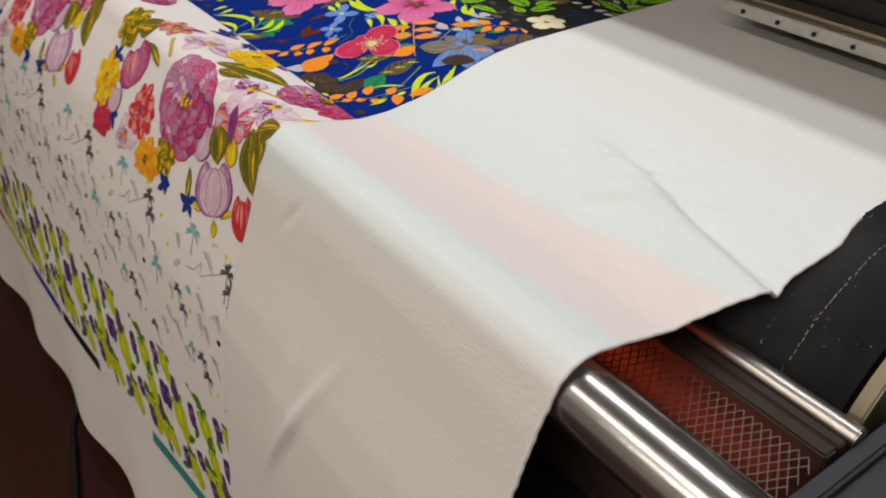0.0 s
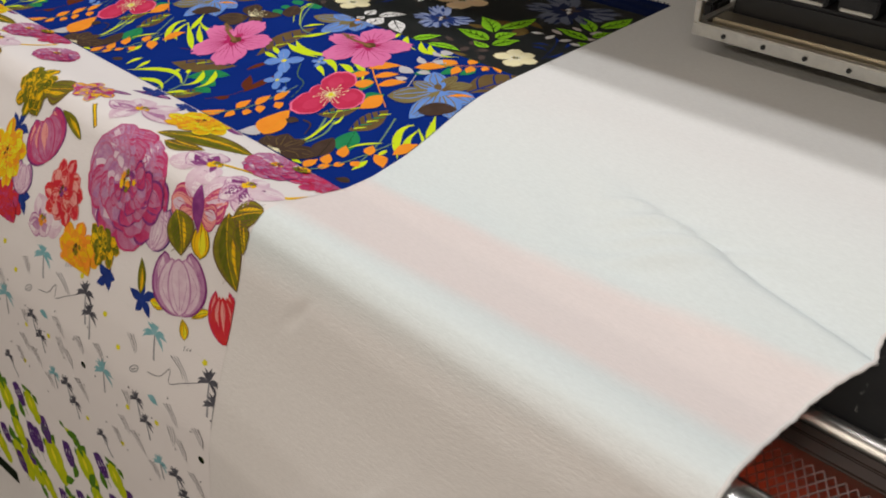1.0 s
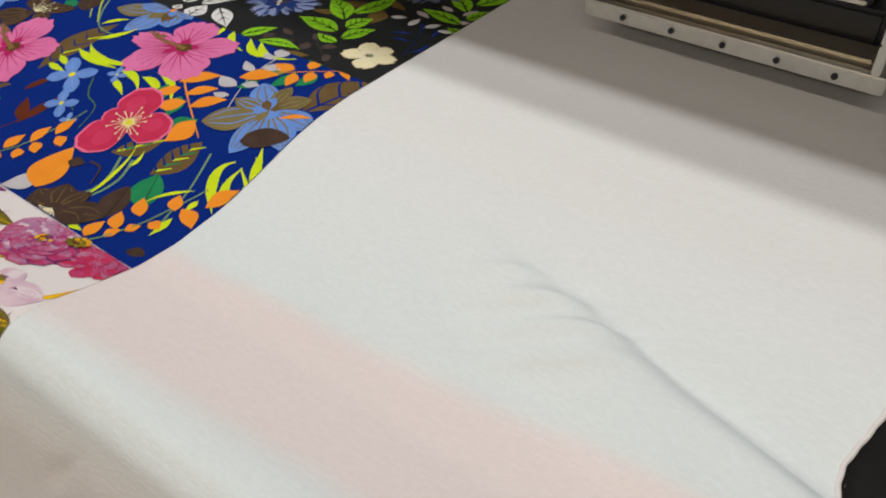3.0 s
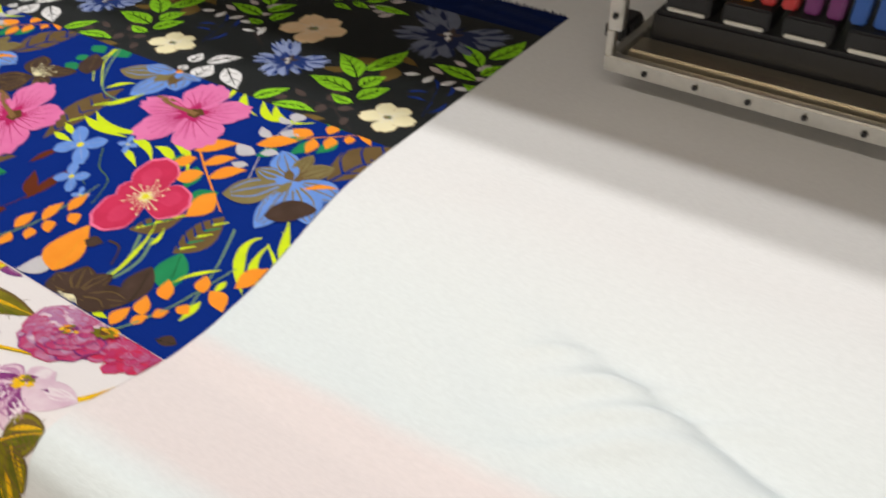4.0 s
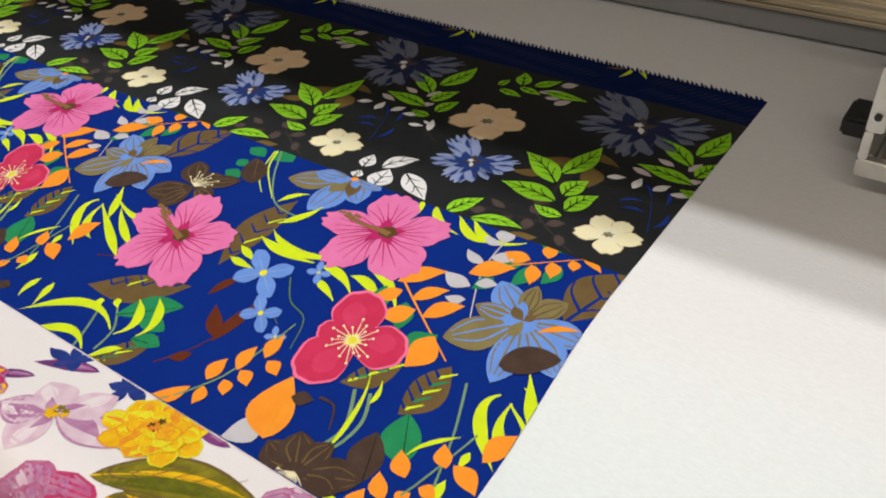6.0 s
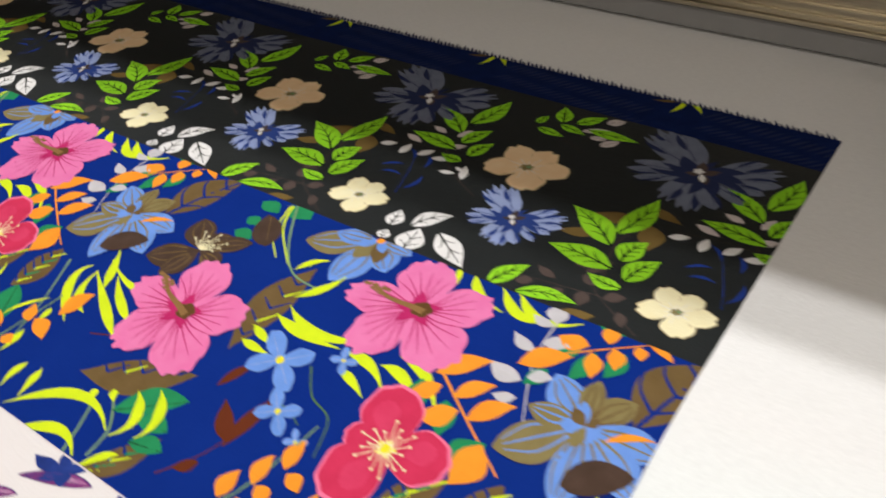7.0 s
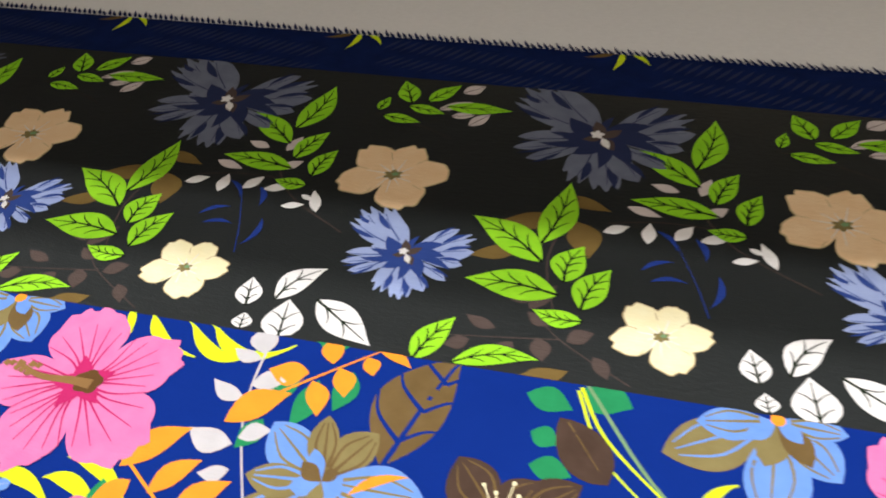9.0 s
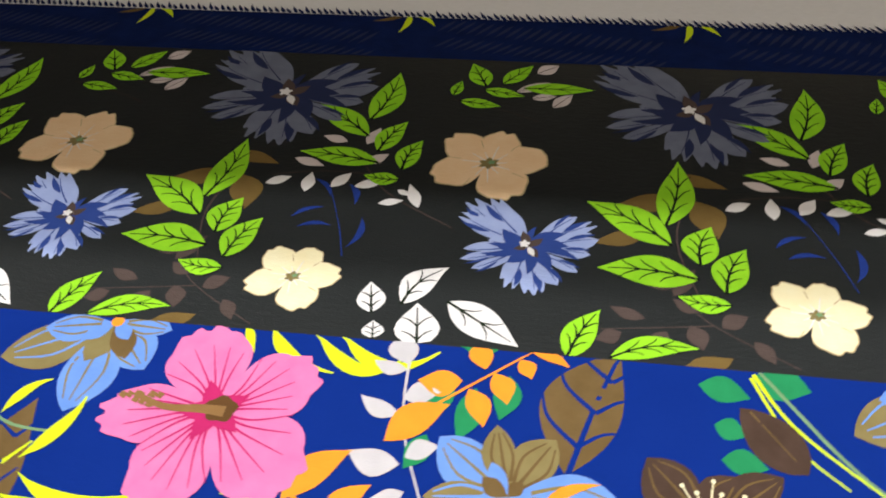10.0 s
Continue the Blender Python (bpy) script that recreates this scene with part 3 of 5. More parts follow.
class Motif:
    """One printed flower, spray or leaf, made of thin layers of ink."""

    def __init__(self, name):
        self.name, self.bits, self.level = name, [], 0

    def grid(self, pts, tone):
        self.level += 1
        self.bits.append((np.asarray(pts, float), tone, self.level))
        return self

    def leaf(self, base, tip, wide, tone, bend=0.0, full=0.45, blunt=1.0):
        """A blade from base to tip; full: where it is widest; blunt < 1 rounds the tip."""
        b, e = np.array(base), np.array(tip)
        d = e - b
        n = np.array([-d[1], d[0]])
        size = math.hypot(*d)
        rows, cols = int(np.clip(size / 0.004, 8, 22)), int(np.clip(wide / 0.006, 3, 8))
        t = np.linspace(0, 1, rows)[:, None]
        axis = b + d * t + n * bend * 4 * t * (1 - t)
        w = np.sin(math.pi * t ** (math.log(0.5) / math.log(full))) ** (1.12 * blunt) * wide / 2
        side = n / np.hypot(*n)
        self.grid(np.stack([axis + side * w * u for u in np.linspace(-1, 1, cols)], 1), tone)
        return self

    def stroke(self, points, w0, w1, tone, steps=5):
        """A brush line through a few points, tapering from w0 to w1."""
        p = [np.array(q, float) for q in points]
        line = []
        for i in range(len(p) - 1):
            a, b, c, d = p[max(i - 1, 0)], p[i], p[i + 1], p[min(i + 2, len(p) - 1)]
            for k in range(steps):
                t = k / steps
                line.append(0.5 * (2 * b + (c - a) * t + (2 * a - 5 * b + 4 * c - d) * t * t + (3 * b - a - 3 * c + d) * t ** 3))
        line.append(p[-1])
        line = np.array(line)
        d = np.gradient(line, axis=0)
        n = np.stack([-d[:, 1], d[:, 0]], -1)
        n /= np.maximum(np.linalg.norm(n, axis=1, keepdims=True), 1e-9)
        w = np.linspace(w0, w1, len(line))[:, None] / 2
        return self.grid(np.stack([line - n * w, line + n * w], 1), tone)

    def petal(self, c, angle, length, wide, tone, ruffle=0.05, waves=5, neck=0.12, phase=0.0, notch=0.0):
        """A broad petal growing out of c towards angle (degrees), with a rounded, ruffled end."""
        a = radians(angle)
        u = np.linspace(-1, 1, 17)
        t = np.linspace(0, 1, int(np.clip(length / 0.005, 6, 14)))[:, None]
        reach = length * (1 - 0.30 * np.abs(u) ** 2.6 + ruffle * np.sin(waves * math.pi * u + phase) - notch * np.exp(-(u / 0.16) ** 2))
        along_ = t * reach[None]
        across = u[None] * wide / 2 * (neck + (1 - neck) * np.sin(math.pi / 2 * t) ** 1.15) * (1 - 0.16 * t ** 6)
        x = c[0] + along_ * math.cos(a) - across * math.sin(a)
        s = c[1] + along_ * math.sin(a) + across * math.cos(a)
        return self.grid(np.stack([x, s], -1), tone)

    def disc(self, c, r, tone, squash=1.0, turn=0.0, ruffle=0.0, waves=7, phase=0.0):
        th = np.linspace(0, 2 * math.pi, 25)
        rr = np.array([0.0, 0.5, 1.0])[:, None] * r * (1 + ruffle * np.sin(waves * th + phase))[None]
        px, ps = rr * np.cos(th), rr * np.sin(th) * squash
        q = radians(turn)
        return self.grid(np.stack([c[0] + px * math.cos(q) - ps * math.sin(q), c[1] + px * math.sin(q) + ps * math.cos(q)], -1), tone)

    def lay(self, parent, s0, s1, dx=0.0, below=0, right=0.0):
        """Lays the motif, shifted by dx, on the cloth inside one panel."""
        flat, faces, tones, used = [], [], [], []
        count = 0
        for pts, tone, level in self.bits:
            x, s = pts[..., 0] + dx, pts[..., 1]
            inside = (x < right) & (s > s0) & (s < s1) & (x > X_LEFT)
            if not inside.any():
                continue
            x, s = np.clip(x, X_LEFT, right), np.clip(s, s0, s1)
            flat.append(np.stack([x, s, np.full(x.shape, 0.0004 + LAYER * (level + below))], -1).reshape(-1, 3))
            r, c = x.shape
            if tone not in used:
                used.append(tone)
            j, i = np.nonzero(inside[:-1, :-1] | inside[:-1, 1:] | inside[1:, :-1] | inside[1:, 1:])
            q = count + j * c + i
            faces += np.stack([q, q + 1, q + c + 1, q + c], -1).tolist()
            tones += [used.index(tone)] * len(q)
            count += r * c
        if not faces:
            return None
        me = mesh_of(self.name, cloth(*np.concatenate(flat).T), faces, [INK[k] for k in used], tones)
        ob = new(self.name, me)
        ob.parent = parent
        return ob


def repeat(motifs, parent, s0, s1, pitch, near=1, far=6):
    below = 0
    for m in motifs:
        for k in range(-far, near + 1):
            m.lay(parent, s0, s1, k * pitch, below)
        below += 1


def polar(c, r, deg):
    return (c[0] + r * math.cos(radians(deg)), c[1] + r * math.sin(radians(deg)))


# ---- black panel
def veined(m, base, tip, wide, tone="lime", line="vein", bend=0.0, ribs=3):
    """A leaf with a dark midrib and side veins."""
    wide *= 1.14
    m.leaf(base, tip, wide, tone, bend, 0.42)
    b, e = np.array(base), np.array(tip)
    d = e - b
    n = np.array([-d[1], d[0]]) / np.hypot(*d)
    at = lambda t: b + d * t + np.array([-d[1], d[0]]) * bend * 4 * t * (1 - t)
    thick = 0.0022 if wide > 0.018 else 0.0014
    m.stroke([at(0.0), at(0.3), at(0.6), at(0.9)], thick, 0.0006, line)
    for k in range(ribs):
        t = 0.18 + 0.6 * k / ribs
        for side in (-1, 1):
            m.stroke([at(t), at(t + 0.14) + n * side * wide * 0.17, at(t + 0.2) + n * side * wide * 0.34], thick * 0.6, 0.0005, line, 3)
    return m


def open_flower(name, c, r, tone, rim, start, eye="olive"):
    """Five-petalled rose seen from above: broad, lapping petals with shallow notches and a paler heart."""
    m = Motif(name)
    petals = [(a + start, k, w) for a, k, w in ((2, 0.98, 0.78), (62, 0.88, 0.76), (124, 0.98, 0.80), (192, 0.97, 0.82), (287, 0.92, 0.94))]
    for a, k, w in petals:
        m.petal(c, a, r * k * 1.03, r * w * 1.05, rim, 0.022, 3, 0.16, a, 0.045)
    for a, k, w in petals:
        m.petal(c, a, r * k, r * w, tone, 0.022, 3, 0.16, a, 0.045)
    for a, k, w in petals[:5]:
        m.stroke([polar(c, r * 0.5 * k, a + 33), polar(c, r * 0.74 * k, a + 34)], 0.0007, 0.0005, rim, 3)
    for k in range(11):
        m.stroke([polar(c, r * 0.10, 33 * k), polar(c, r * (0.30 + 0.09 * (k % 3)), 33 * k + 9)], 0.0011, 0.0004, "pale", 3)
    m.disc(c, r * 0.15, eye, 0.8, 20, 0.25, 6)
    m.disc((c[0] + r * 0.04, c[1] + r * 0.03), r * 0.06, "sage", 0.8, 20, 0.25, 5)
    return m


def spiky_flower(name, c, r, tone, mid, dark):
    """Ragged bloom: a tall lobe, a side lobe and a low lobe of split petals round a dark heart."""
    m = Motif(name)
    c = np.array(c)
    outer = ((-0.98, 0.92, 0.62), (-0.66, 1.02, 0.50), (-1.06, 0.62, 0.42), (-0.98, -0.12, 0.24), (-1.00, -0.34, 0.22), (-0.82, -0.52, 0.24), (-0.62, 0.10, 0.34),
             (0.14, -0.94, 0.50), (-0.24, -0.82, 0.46), (0.48, -0.74, 0.36), (0.76, -0.46, 0.26), (0.96, 0.56, 0.44), (1.06, 0.26, 0.36), (0.94, -0.08, 0.32), (0.72, 0.74, 0.28))
    for k, (x, y, w) in enumerate(outer):
        tip = c + r * np.array((x, y))
        if w > 0.4:
            m.petal(c, math.degrees(math.atan2(y, x)), r * math.hypot(x, y), r * w, tone, 0.085, 3, 0.10, 2.0 * k, 0.05)
        else:
            m.leaf(c, tip, r * w * 0.80, tone, 0.05 * ((k % 3) - 1), 0.68, 0.66)
        d, n = tip - c, np.array((-y, x)) * r
        m.stroke([c + 0.30 * d, c + 0.62 * d + 0.03 * n, c + 0.90 * d + 0.02 * n], 0.0012, 0.0004, mid, 3)
        m.leaf(c + 0.55 * d + 0.05 * n, c + 0.98 * d + 0.10 * n, r * w * 0.22, mid, 0.05)
    for x, y, w in ((0.62, 0.06, 0.24), (-0.52, 0.02, 0.22), (0.56, 0.34, 0.24), (0.36, -0.48, 0.24), (-0.30, -0.36, 0.24), (-0.42, 0.36, 0.26), (0.10, 0.46, 0.12), (0.78, -0.22, 0.16), (-0.72, -0.20, 0.14), (0.02, -0.58, 0.18)):
        m.leaf(c, c + r * np.array((x, y)), r * w, mid, 0.10, 0.45, 0.85)
    for x, y, w in ((-0.10, 0.34, 0.16), (0.22, 0.20, 0.14), (0.16, -0.22, 0.16), (-0.22, -0.06, 0.12)):
        m.leaf(c, c + r * np.array((x, y)), r * w, dark)
    m.disc(c + r * np.array((-0.06, 0.06)), r * 0.07, "pale", 1, 0, 0.25, 5)
    m.leaf(c, c + r * np.array((0.10, -0.20)), r * 0.10, "pale")
    return m


black = []
tan_rose = open_flower("tan_rose", (-0.5622, 0.1675), 0.0435, "tan", "rim", 12)
cream_rose = open_flower("cream_rose", (-0.6748, 0.0448), 0.0310, "cream", "rim", 8)
peri = spiky_flower("periwinkle_bloom", (-0.5284, 0.0852), 0.0425, "peri", "deep", "umber")
dark_bloom = spiky_flower("slate_bloom", (-0.7310, 0.2395), 0.0665, "slate", "night", "umber")

umber_spray = Motif("umber_spray")
umber_spray.stroke([(-0.690, 0.004), (-0.7379, 0.0339), (-0.757, 0.062)], 0.0008, 0.0006, "umber")
umber_spray.stroke([(-0.735, 0.031), (-0.77, 0.026), (-0.802, 0.022)], 0.0008, 0.0005, "umber")
for a, b, w in (((-0.7563, 0.0522), (-0.742, 0.076), 0.013), ((-0.774, 0.0328), (-0.7945, 0.0407), 0.009), ((-0.788, 0.021), (-0.803, 0.014), 0.011), ((-0.762, 0.024), (-0.7721, 0.0095), 0.012), ((-0.748, 0.030), (-0.742, 0.012), 0.013), ((-0.7415, 0.041), (-0.757, 0.050), 0.010), ((-0.73, 0.030), (-0.7143, 0.040), 0.012), ((-0.713, 0.0215), (-0.703, 0.006), 0.010), ((-0.755, 0.064), (-0.770, 0.058), 0.008)):
    umber_spray.leaf(a, b, w, "umber", 0.05)

spray_a = Motif("lime_spray")
for a, b, w in (((-0.748, 0.118), (-0.722, 0.1235), 0.0), ((-0.738, 0.140), (-0.7255, 0.104), 0.024), ((-0.756, 0.163), (-0.715, 0.154), 0.013), ((-0.770, 0.108), (-0.806, 0.094), 0.014), ((-0.750, 0.142), (-0.790, 0.132), 0.018)):
    if w:
        spray_a.leaf(a, b, w, "khaki", 0.05)
spray_a.stroke([(-0.742, 0.150), (-0.752, 0.10), (-0.742, 0.055)], 0.0014, 0.0008, "umber")
for a, b, w, bend in (((-0.7552, 0.0956), (-0.8101, 0.1334), 0.024, -0.06), ((-0.7585, 0.1131), (-0.7471, 0.1814), 0.022, -0.05), ((-0.7403, 0.0672), (-0.8024, 0.0716), 0.0235, -0.05), ((-0.7385, 0.0792), (-0.7291, 0.1152), 0.021, 0.1), ((-0.7250, 0.0568), (-0.7093, 0.0962), 0.02, 0.08), ((-0.7225, 0.0477), (-0.7543, 0.0520), 0.013, 0.08)):
    veined(spray_a, a, b, w, bend=bend)

spray_b = Motif("shaded_lime_spray")
for a, b, w in (((-0.705, 0.162), (-0.6807, 0.1545), 0.009), ((-0.655, 0.182), (-0.648, 0.203), 0.010), ((-0.67, 0.184), (-0.690, 0.190), 0.009), ((-0.651, 0.160), (-0.636, 0.172), 0.010)):
    spray_b.leaf(a, b, w, "blush")
for a, b, w, bend in (((-0.6554, 0.1920), (-0.7083, 0.2300), 0.02, -0.05), ((-0.6586, 0.2124), (-0.6463, 0.2783), 0.022, -0.06), ((-0.6451, 0.1740), (-0.6285, 0.2119), 0.017, 0.06), ((-0.6238, 0.1548), (-0.6135, 0.1897), 0.016, 0.08), ((-0.6419, 0.1612), (-0.7034, 0.1696), 0.018, -0.03), ((-0.6237, 0.1435), (-0.6498, 0.1464), 0.012, 0.05)):
    veined(spray_b, a, b, w, bend=bend)

pods = Motif("white_pod_spray")
pods.stroke([(-0.655, 0.165), (-0.630, 0.130), (-0.580, 0.0986)], 0.0012, 0.0008, "umber")
pods.stroke([(-0.716, 0.142), (-0.68, 0.149), (-0.64, 0.148)], 0.0008, 0.0006, "umber")
for a, b, w in (((-0.7188, 0.1321), (-0.7015, 0.1410), 0.009), ((-0.6883, 0.1255), (-0.6880, 0.1470), 0.010), ((-0.6710, 0.1320), (-0.6590, 0.1485), 0.010), ((-0.6545, 0.1340), (-0.6330, 0.1420), 0.009), ((-0.6055, 0.1158), (-0.6153, 0.1400), 0.009), ((-0.6340, 0.1180), (-0.6167, 0.1225), 0.007), ((-0.6230, 0.1330), (-0.6130, 0.1280), 0.005)):
    pods.leaf(a, b, w, "pale")

spray_c = Motif("small_lime_spray")
for a, b, w in (((-0.8379, 0.2389), (-0.823, 0.2582), 0.012), ((-0.8678, 0.2574), (-0.8404, 0.2736), 0.010), ((-0.8525, 0.285), (-0.835, 0.298), 0.014), ((-0.855, 0.250), (-0.835, 0.2545), 0.009)):
    spray_c.leaf(a, b, w, "blush")
    spray_c.stroke([a, b], 0.0008, 0.0005, "umber", 2)
for a, b, w in (((-0.8917, 0.2640), (-0.9060, 0.2960), 0.017), ((-0.917, 0.2493), (-0.9120, 0.2700), 0.009), ((-0.9110, 0.2425), (-0.8778, 0.2374), 0.011), ((-0.893, 0.2590), (-0.8604, 0.2520), 0.011), ((-0.8790, 0.2680), (-0.8560, 0.2960), 0.014), ((-0.862, 0.2630), (-0.806, 0.2640), 0.014)):
    veined(spray_c, a, b, w, ribs=2)

twigs = Motif("blue_twig")
twigs.stroke([(-0.6475, 0.0656), (-0.656, 0.094), (-0.672, 0.135)], 0.0009, 0.0005, "twig")
for a, b, w in (((-0.6909, 0.0991), (-0.6699, 0.1109), 0.004), ((-0.6845, 0.0902), (-0.6610, 0.0930), 0.004), ((-0.642, 0.103), (-0.6474, 0.0734), 0.005), ((-0.684, 0.1400), (-0.6685, 0.1215), 0.004), ((-0.658, 0.1366), (-0.6502, 0.1150), 0.005)):
    twigs.leaf(a, b, w, "twig", 0.15)

white_leaves = [veined(Motif("white_leaf"), a, b, w, "pale", "vein", bend, 2) for a, b, w, bend in (((-0.6188, 0.0204), (-0.6239, 0.0455), 0.016, 0.0), ((-0.6019, 0.029), (-0.5766, 0.0623), 0.018, 0.12), ((-0.5870, -0.004), (-0.5920, 0.031), 0.024, 0.0), ((-0.5740, 0.0340), (-0.5284, 0.0033), 0.021, 0.0), ((-0.6143, 0.001), (-0.6163, 0.0145), 0.012, 0.0))]

low_leaves = Motif("low_lime_sprig")
low_leaves.leaf((-0.755, -0.01), (-0.726, 0.008), 0.018, "khaki")
veined(low_leaves, (-0.8189, -0.002), (-0.8000, 0.0368), 0.017, bend=0.05)
veined(low_leaves, (-0.7950, 0.0010), (-0.7438, 0.0125), 0.014, bend=0.1)

ghost = Motif("faint_spray")
ghost.stroke([(-0.60, 0.245), (-0.555, 0.232), (-0.53, 0.22)], 0.0008, 0.0005, "umber")

repeat([umber_spray, ghost, tan_rose, cream_rose, peri, dark_bloom, spray_a, spray_b, pods, spray_c, twigs, *white_leaves, low_leaves], black_panel, 0.0, 0.302, 0.318, near=3, far=4)


# ---- royal blue panel
def hibiscus(name, c, r, turn, tilt):
    """Pink hibiscus: five wide ruffled petals, fine curved veins and a long stamen."""
    m = Motif(name)
    petals = [(a + turn, k, w) for a, k, w in ((113, 1.0, 0.92), (33, 1.02, 0.80), (-36, 1.10, 0.96), (248, 1.06, 0.82), (188, 1.08, 0.68))]
    for a, k, w in petals:
        m.petal(c, a, r * k, r * w, "pink", 0.035, 4, 0.10, a, 0.04)
    for a, k, w in petals:
        for j in (-2.4, -1.5, -0.6, 0.4, 1.4, 2.3):
            v = a + 10 * j * w
            m.stroke([polar(c, r * 0.08, v), polar(c, r * 0.34 * k, v + 2 * j), polar(c, r * k * (0.78 - 0.05 * abs(j)), v + 5.5 * j * w + 4)], 0.0019, 0.0004, "rose")
    for a, k, w in petals:
        m.leaf(c, polar(c, r * 0.34, a), r * 0.20, "rose", 0.0, 0.35)
    m.disc(polar(c, r * 0.06, 20), r * 0.15, "pistil", 0.9, 0, 0.1, 5)
    m.stroke([polar(c, r * 0.10, tilt + 180), polar(c, r * 0.12, tilt), polar(c, r * 0.48, tilt + 3), polar(c, r * 0.80, tilt - 5)], r * 0.115, r * 0.040, "stamen")
    for j in range(13):
        q = polar(c, r * (0.56 + 0.028 * j), tilt - 3)
        m.disc((q[0] + 0.0030 * math.sin(5 * j), q[1] + 0.0032 * math.cos(3 * j)), 0.0021, "stamen", 1, 0, 0.2, 4)
    return m


def crimson_flower(c, r):
    """Poppy of three large lapping petals and a smaller one, with a pale rim and a burst of cream stamens."""
    m = Motif("crimson_poppy")
    petals = ((116, 1.10, 1.10), (14, 1.02, 0.98), (246, 1.14, 1.10), (184, 0.72, 0.62))
    for a, k, w in petals:
        m.petal(c, a, r * k * 1.04, r * w * 1.05, "coral", 0.016, 3, 0.34, a)
    for a, k, w in petals:
        m.petal(c, a, r * k * 0.98, r * w * 0.98, "crimson", 0.016, 3, 0.34, a)
    for a, k, w in petals[:3]:
        m.petal(polar(c, r * 0.32, a + 8), a + 8, r * k * 0.48, r * w * 0.45, "ruby", 0.03, 4, 0.4, a)
    m.disc(c, r * 0.15, "yellowdot", 0.9, 0, 0.2, 5)
    for k in range(18):
        a = 20 * k + 6 * math.sin(k)
        m.stroke([polar(c, r * 0.08, a), polar(c, r * (0.28 + 0.1 * (k % 3)), a + 8)], 0.0011, 0.0006, "cream", 3)
        m.disc(polar(c, r * (0.28 + 0.1 * (k % 3)), a + 8), 0.0012, "cream")
    return m


def star_flower(name, c, r, turn):
    m = Motif(name)
    for k in range(4):
        a = turn + 90 * k + (8 if k % 2 else -6)
        m.petal(c, a, r * (1.0 if k % 2 else 0.9), r * 0.62, "sky", 0.02, 2, 0.25)
        m.stroke([polar(c, r * 0.15, a), polar(c, r * 0.8, a + 3)], 0.0008, 0.0004, "peri", 2)
    m.disc(c, r * 0.12, "yellowdot")
    return m


def striped_bloom(name, c, petals, heart):
    """Bloom of pointed blue and olive petals with stripes of the other tone."""
    m = Motif(name)
    for tip, w, tone, line in petals:
        m.leaf(c, tip, w, tone, 0.04, 0.58, 0.75)
        b, e = np.array(c), np.array(tip)
        d = e - b
        n = np.array([-d[1], d[0]]) / np.hypot(*d)
        for k in (-0.24, 0.0, 0.24):
            m.stroke([b + d * 0.2 + n * w * k * 0.5, b + d * 0.55 + n * w * k * 1.3, b + d * 0.88 + n * w * k * 0.5], 0.0022, 0.0008, line, 4)
    for tip, w, tone in heart:
        m.leaf(c, tip, w, tone, 0.05, 0.55, 0.8)
    return m


def blade(m, pts, w, tone="yellow"):
    """A grass blade: thin at its root, swelling, then drawn to a point."""
    p = [np.array(q, float) for q in pts]
    line = []
    for t in np.linspace(0, 1, 13):
        if len(p) == 3:
            line.append((1 - t) ** 2 * p[0] + 2 * t * (1 - t) * p[1] + t * t * p[2])
        else:
            line.append(p[0] + (p[1] - p[0]) * t)
    line = np.array(line)
    d = np.gradient(line, axis=0)
    n = np.stack([-d[:, 1], d[:, 0]], -1)
    n /= np.linalg.norm(n, axis=1, keepdims=True)
    t = np.linspace(0, 1, 13)[:, None]
    half = w / 2 * (0.12 + 0.88 * np.sin(math.pi * np.clip(t, 0, 1) ** 1.5) ** 0.9) * (1 - t ** 8)
    return m.grid(np.stack([line - n * half, line + n * half], 1), tone)


hib_b = hibiscus("hibiscus", (-0.2120, -0.0580), 0.0605, 0, 178)
hib_a = hibiscus("hibiscus", (-0.3880, -0.1540), 0.0590, -12, 158)
poppy = crimson_flower((-0.1582, -0.1730), 0.0455)
star_1 = star_flower("blue_star_flower", (-0.2770, -0.1520), 0.031, 42)
star_2 = star_flower("blue_star_flower", (-0.2480, -0.1880), 0.021, 35)
star_3 = star_flower("small_blue_star_flower", (-0.2309, -0.1286), 0.013, 20)
star_4 = star_flower("small_blue_star_flower", (-0.2195, -0.2011), 0.011, 30)

bloom_1 = striped_bloom("striped_bloom", (-0.0470, -0.0900), [
    ((-0.0860, -0.0600), 0.028, "sky", "olive"), ((-0.0245, -0.0555), 0.024, "olive", "brown"), ((-0.0950, -0.1350), 0.033, "olive", "sky"),
    ((0.0100, -0.0888), 0.026, "sky", "olive"), ((-0.0410, -0.1510), 0.028, "sky", "olive"), ((0.0055, -0.1237), 0.029, "sky", "olive"), ((-0.0560, -0.0500), 0.018, "olive", "brown"), ((-0.0900, -0.0940), 0.020, "olive", "sky")],
    [((-0.0570, -0.0720), 0.010, "sky"), ((-0.0340, -0.0930), 0.010, "sky"), ((-0.0640, -0.0960), 0.012, "sky"), ((-0.0500, -0.1090), 0.010, "olive"), ((-0.0610, -0.0810), 0.010, "brown"), ((-0.0400, -0.0820), 0.008, "brown")])
bloom_1.leaf((-0.0315, -0.0950), (-0.0010, -0.0785), 0.006, "orange", 0.1)
bloom_1.leaf((-0.0430, -0.1350), (-0.0022, -0.1085), 0.024, "bark", 0.06, 0.45, 0.6)
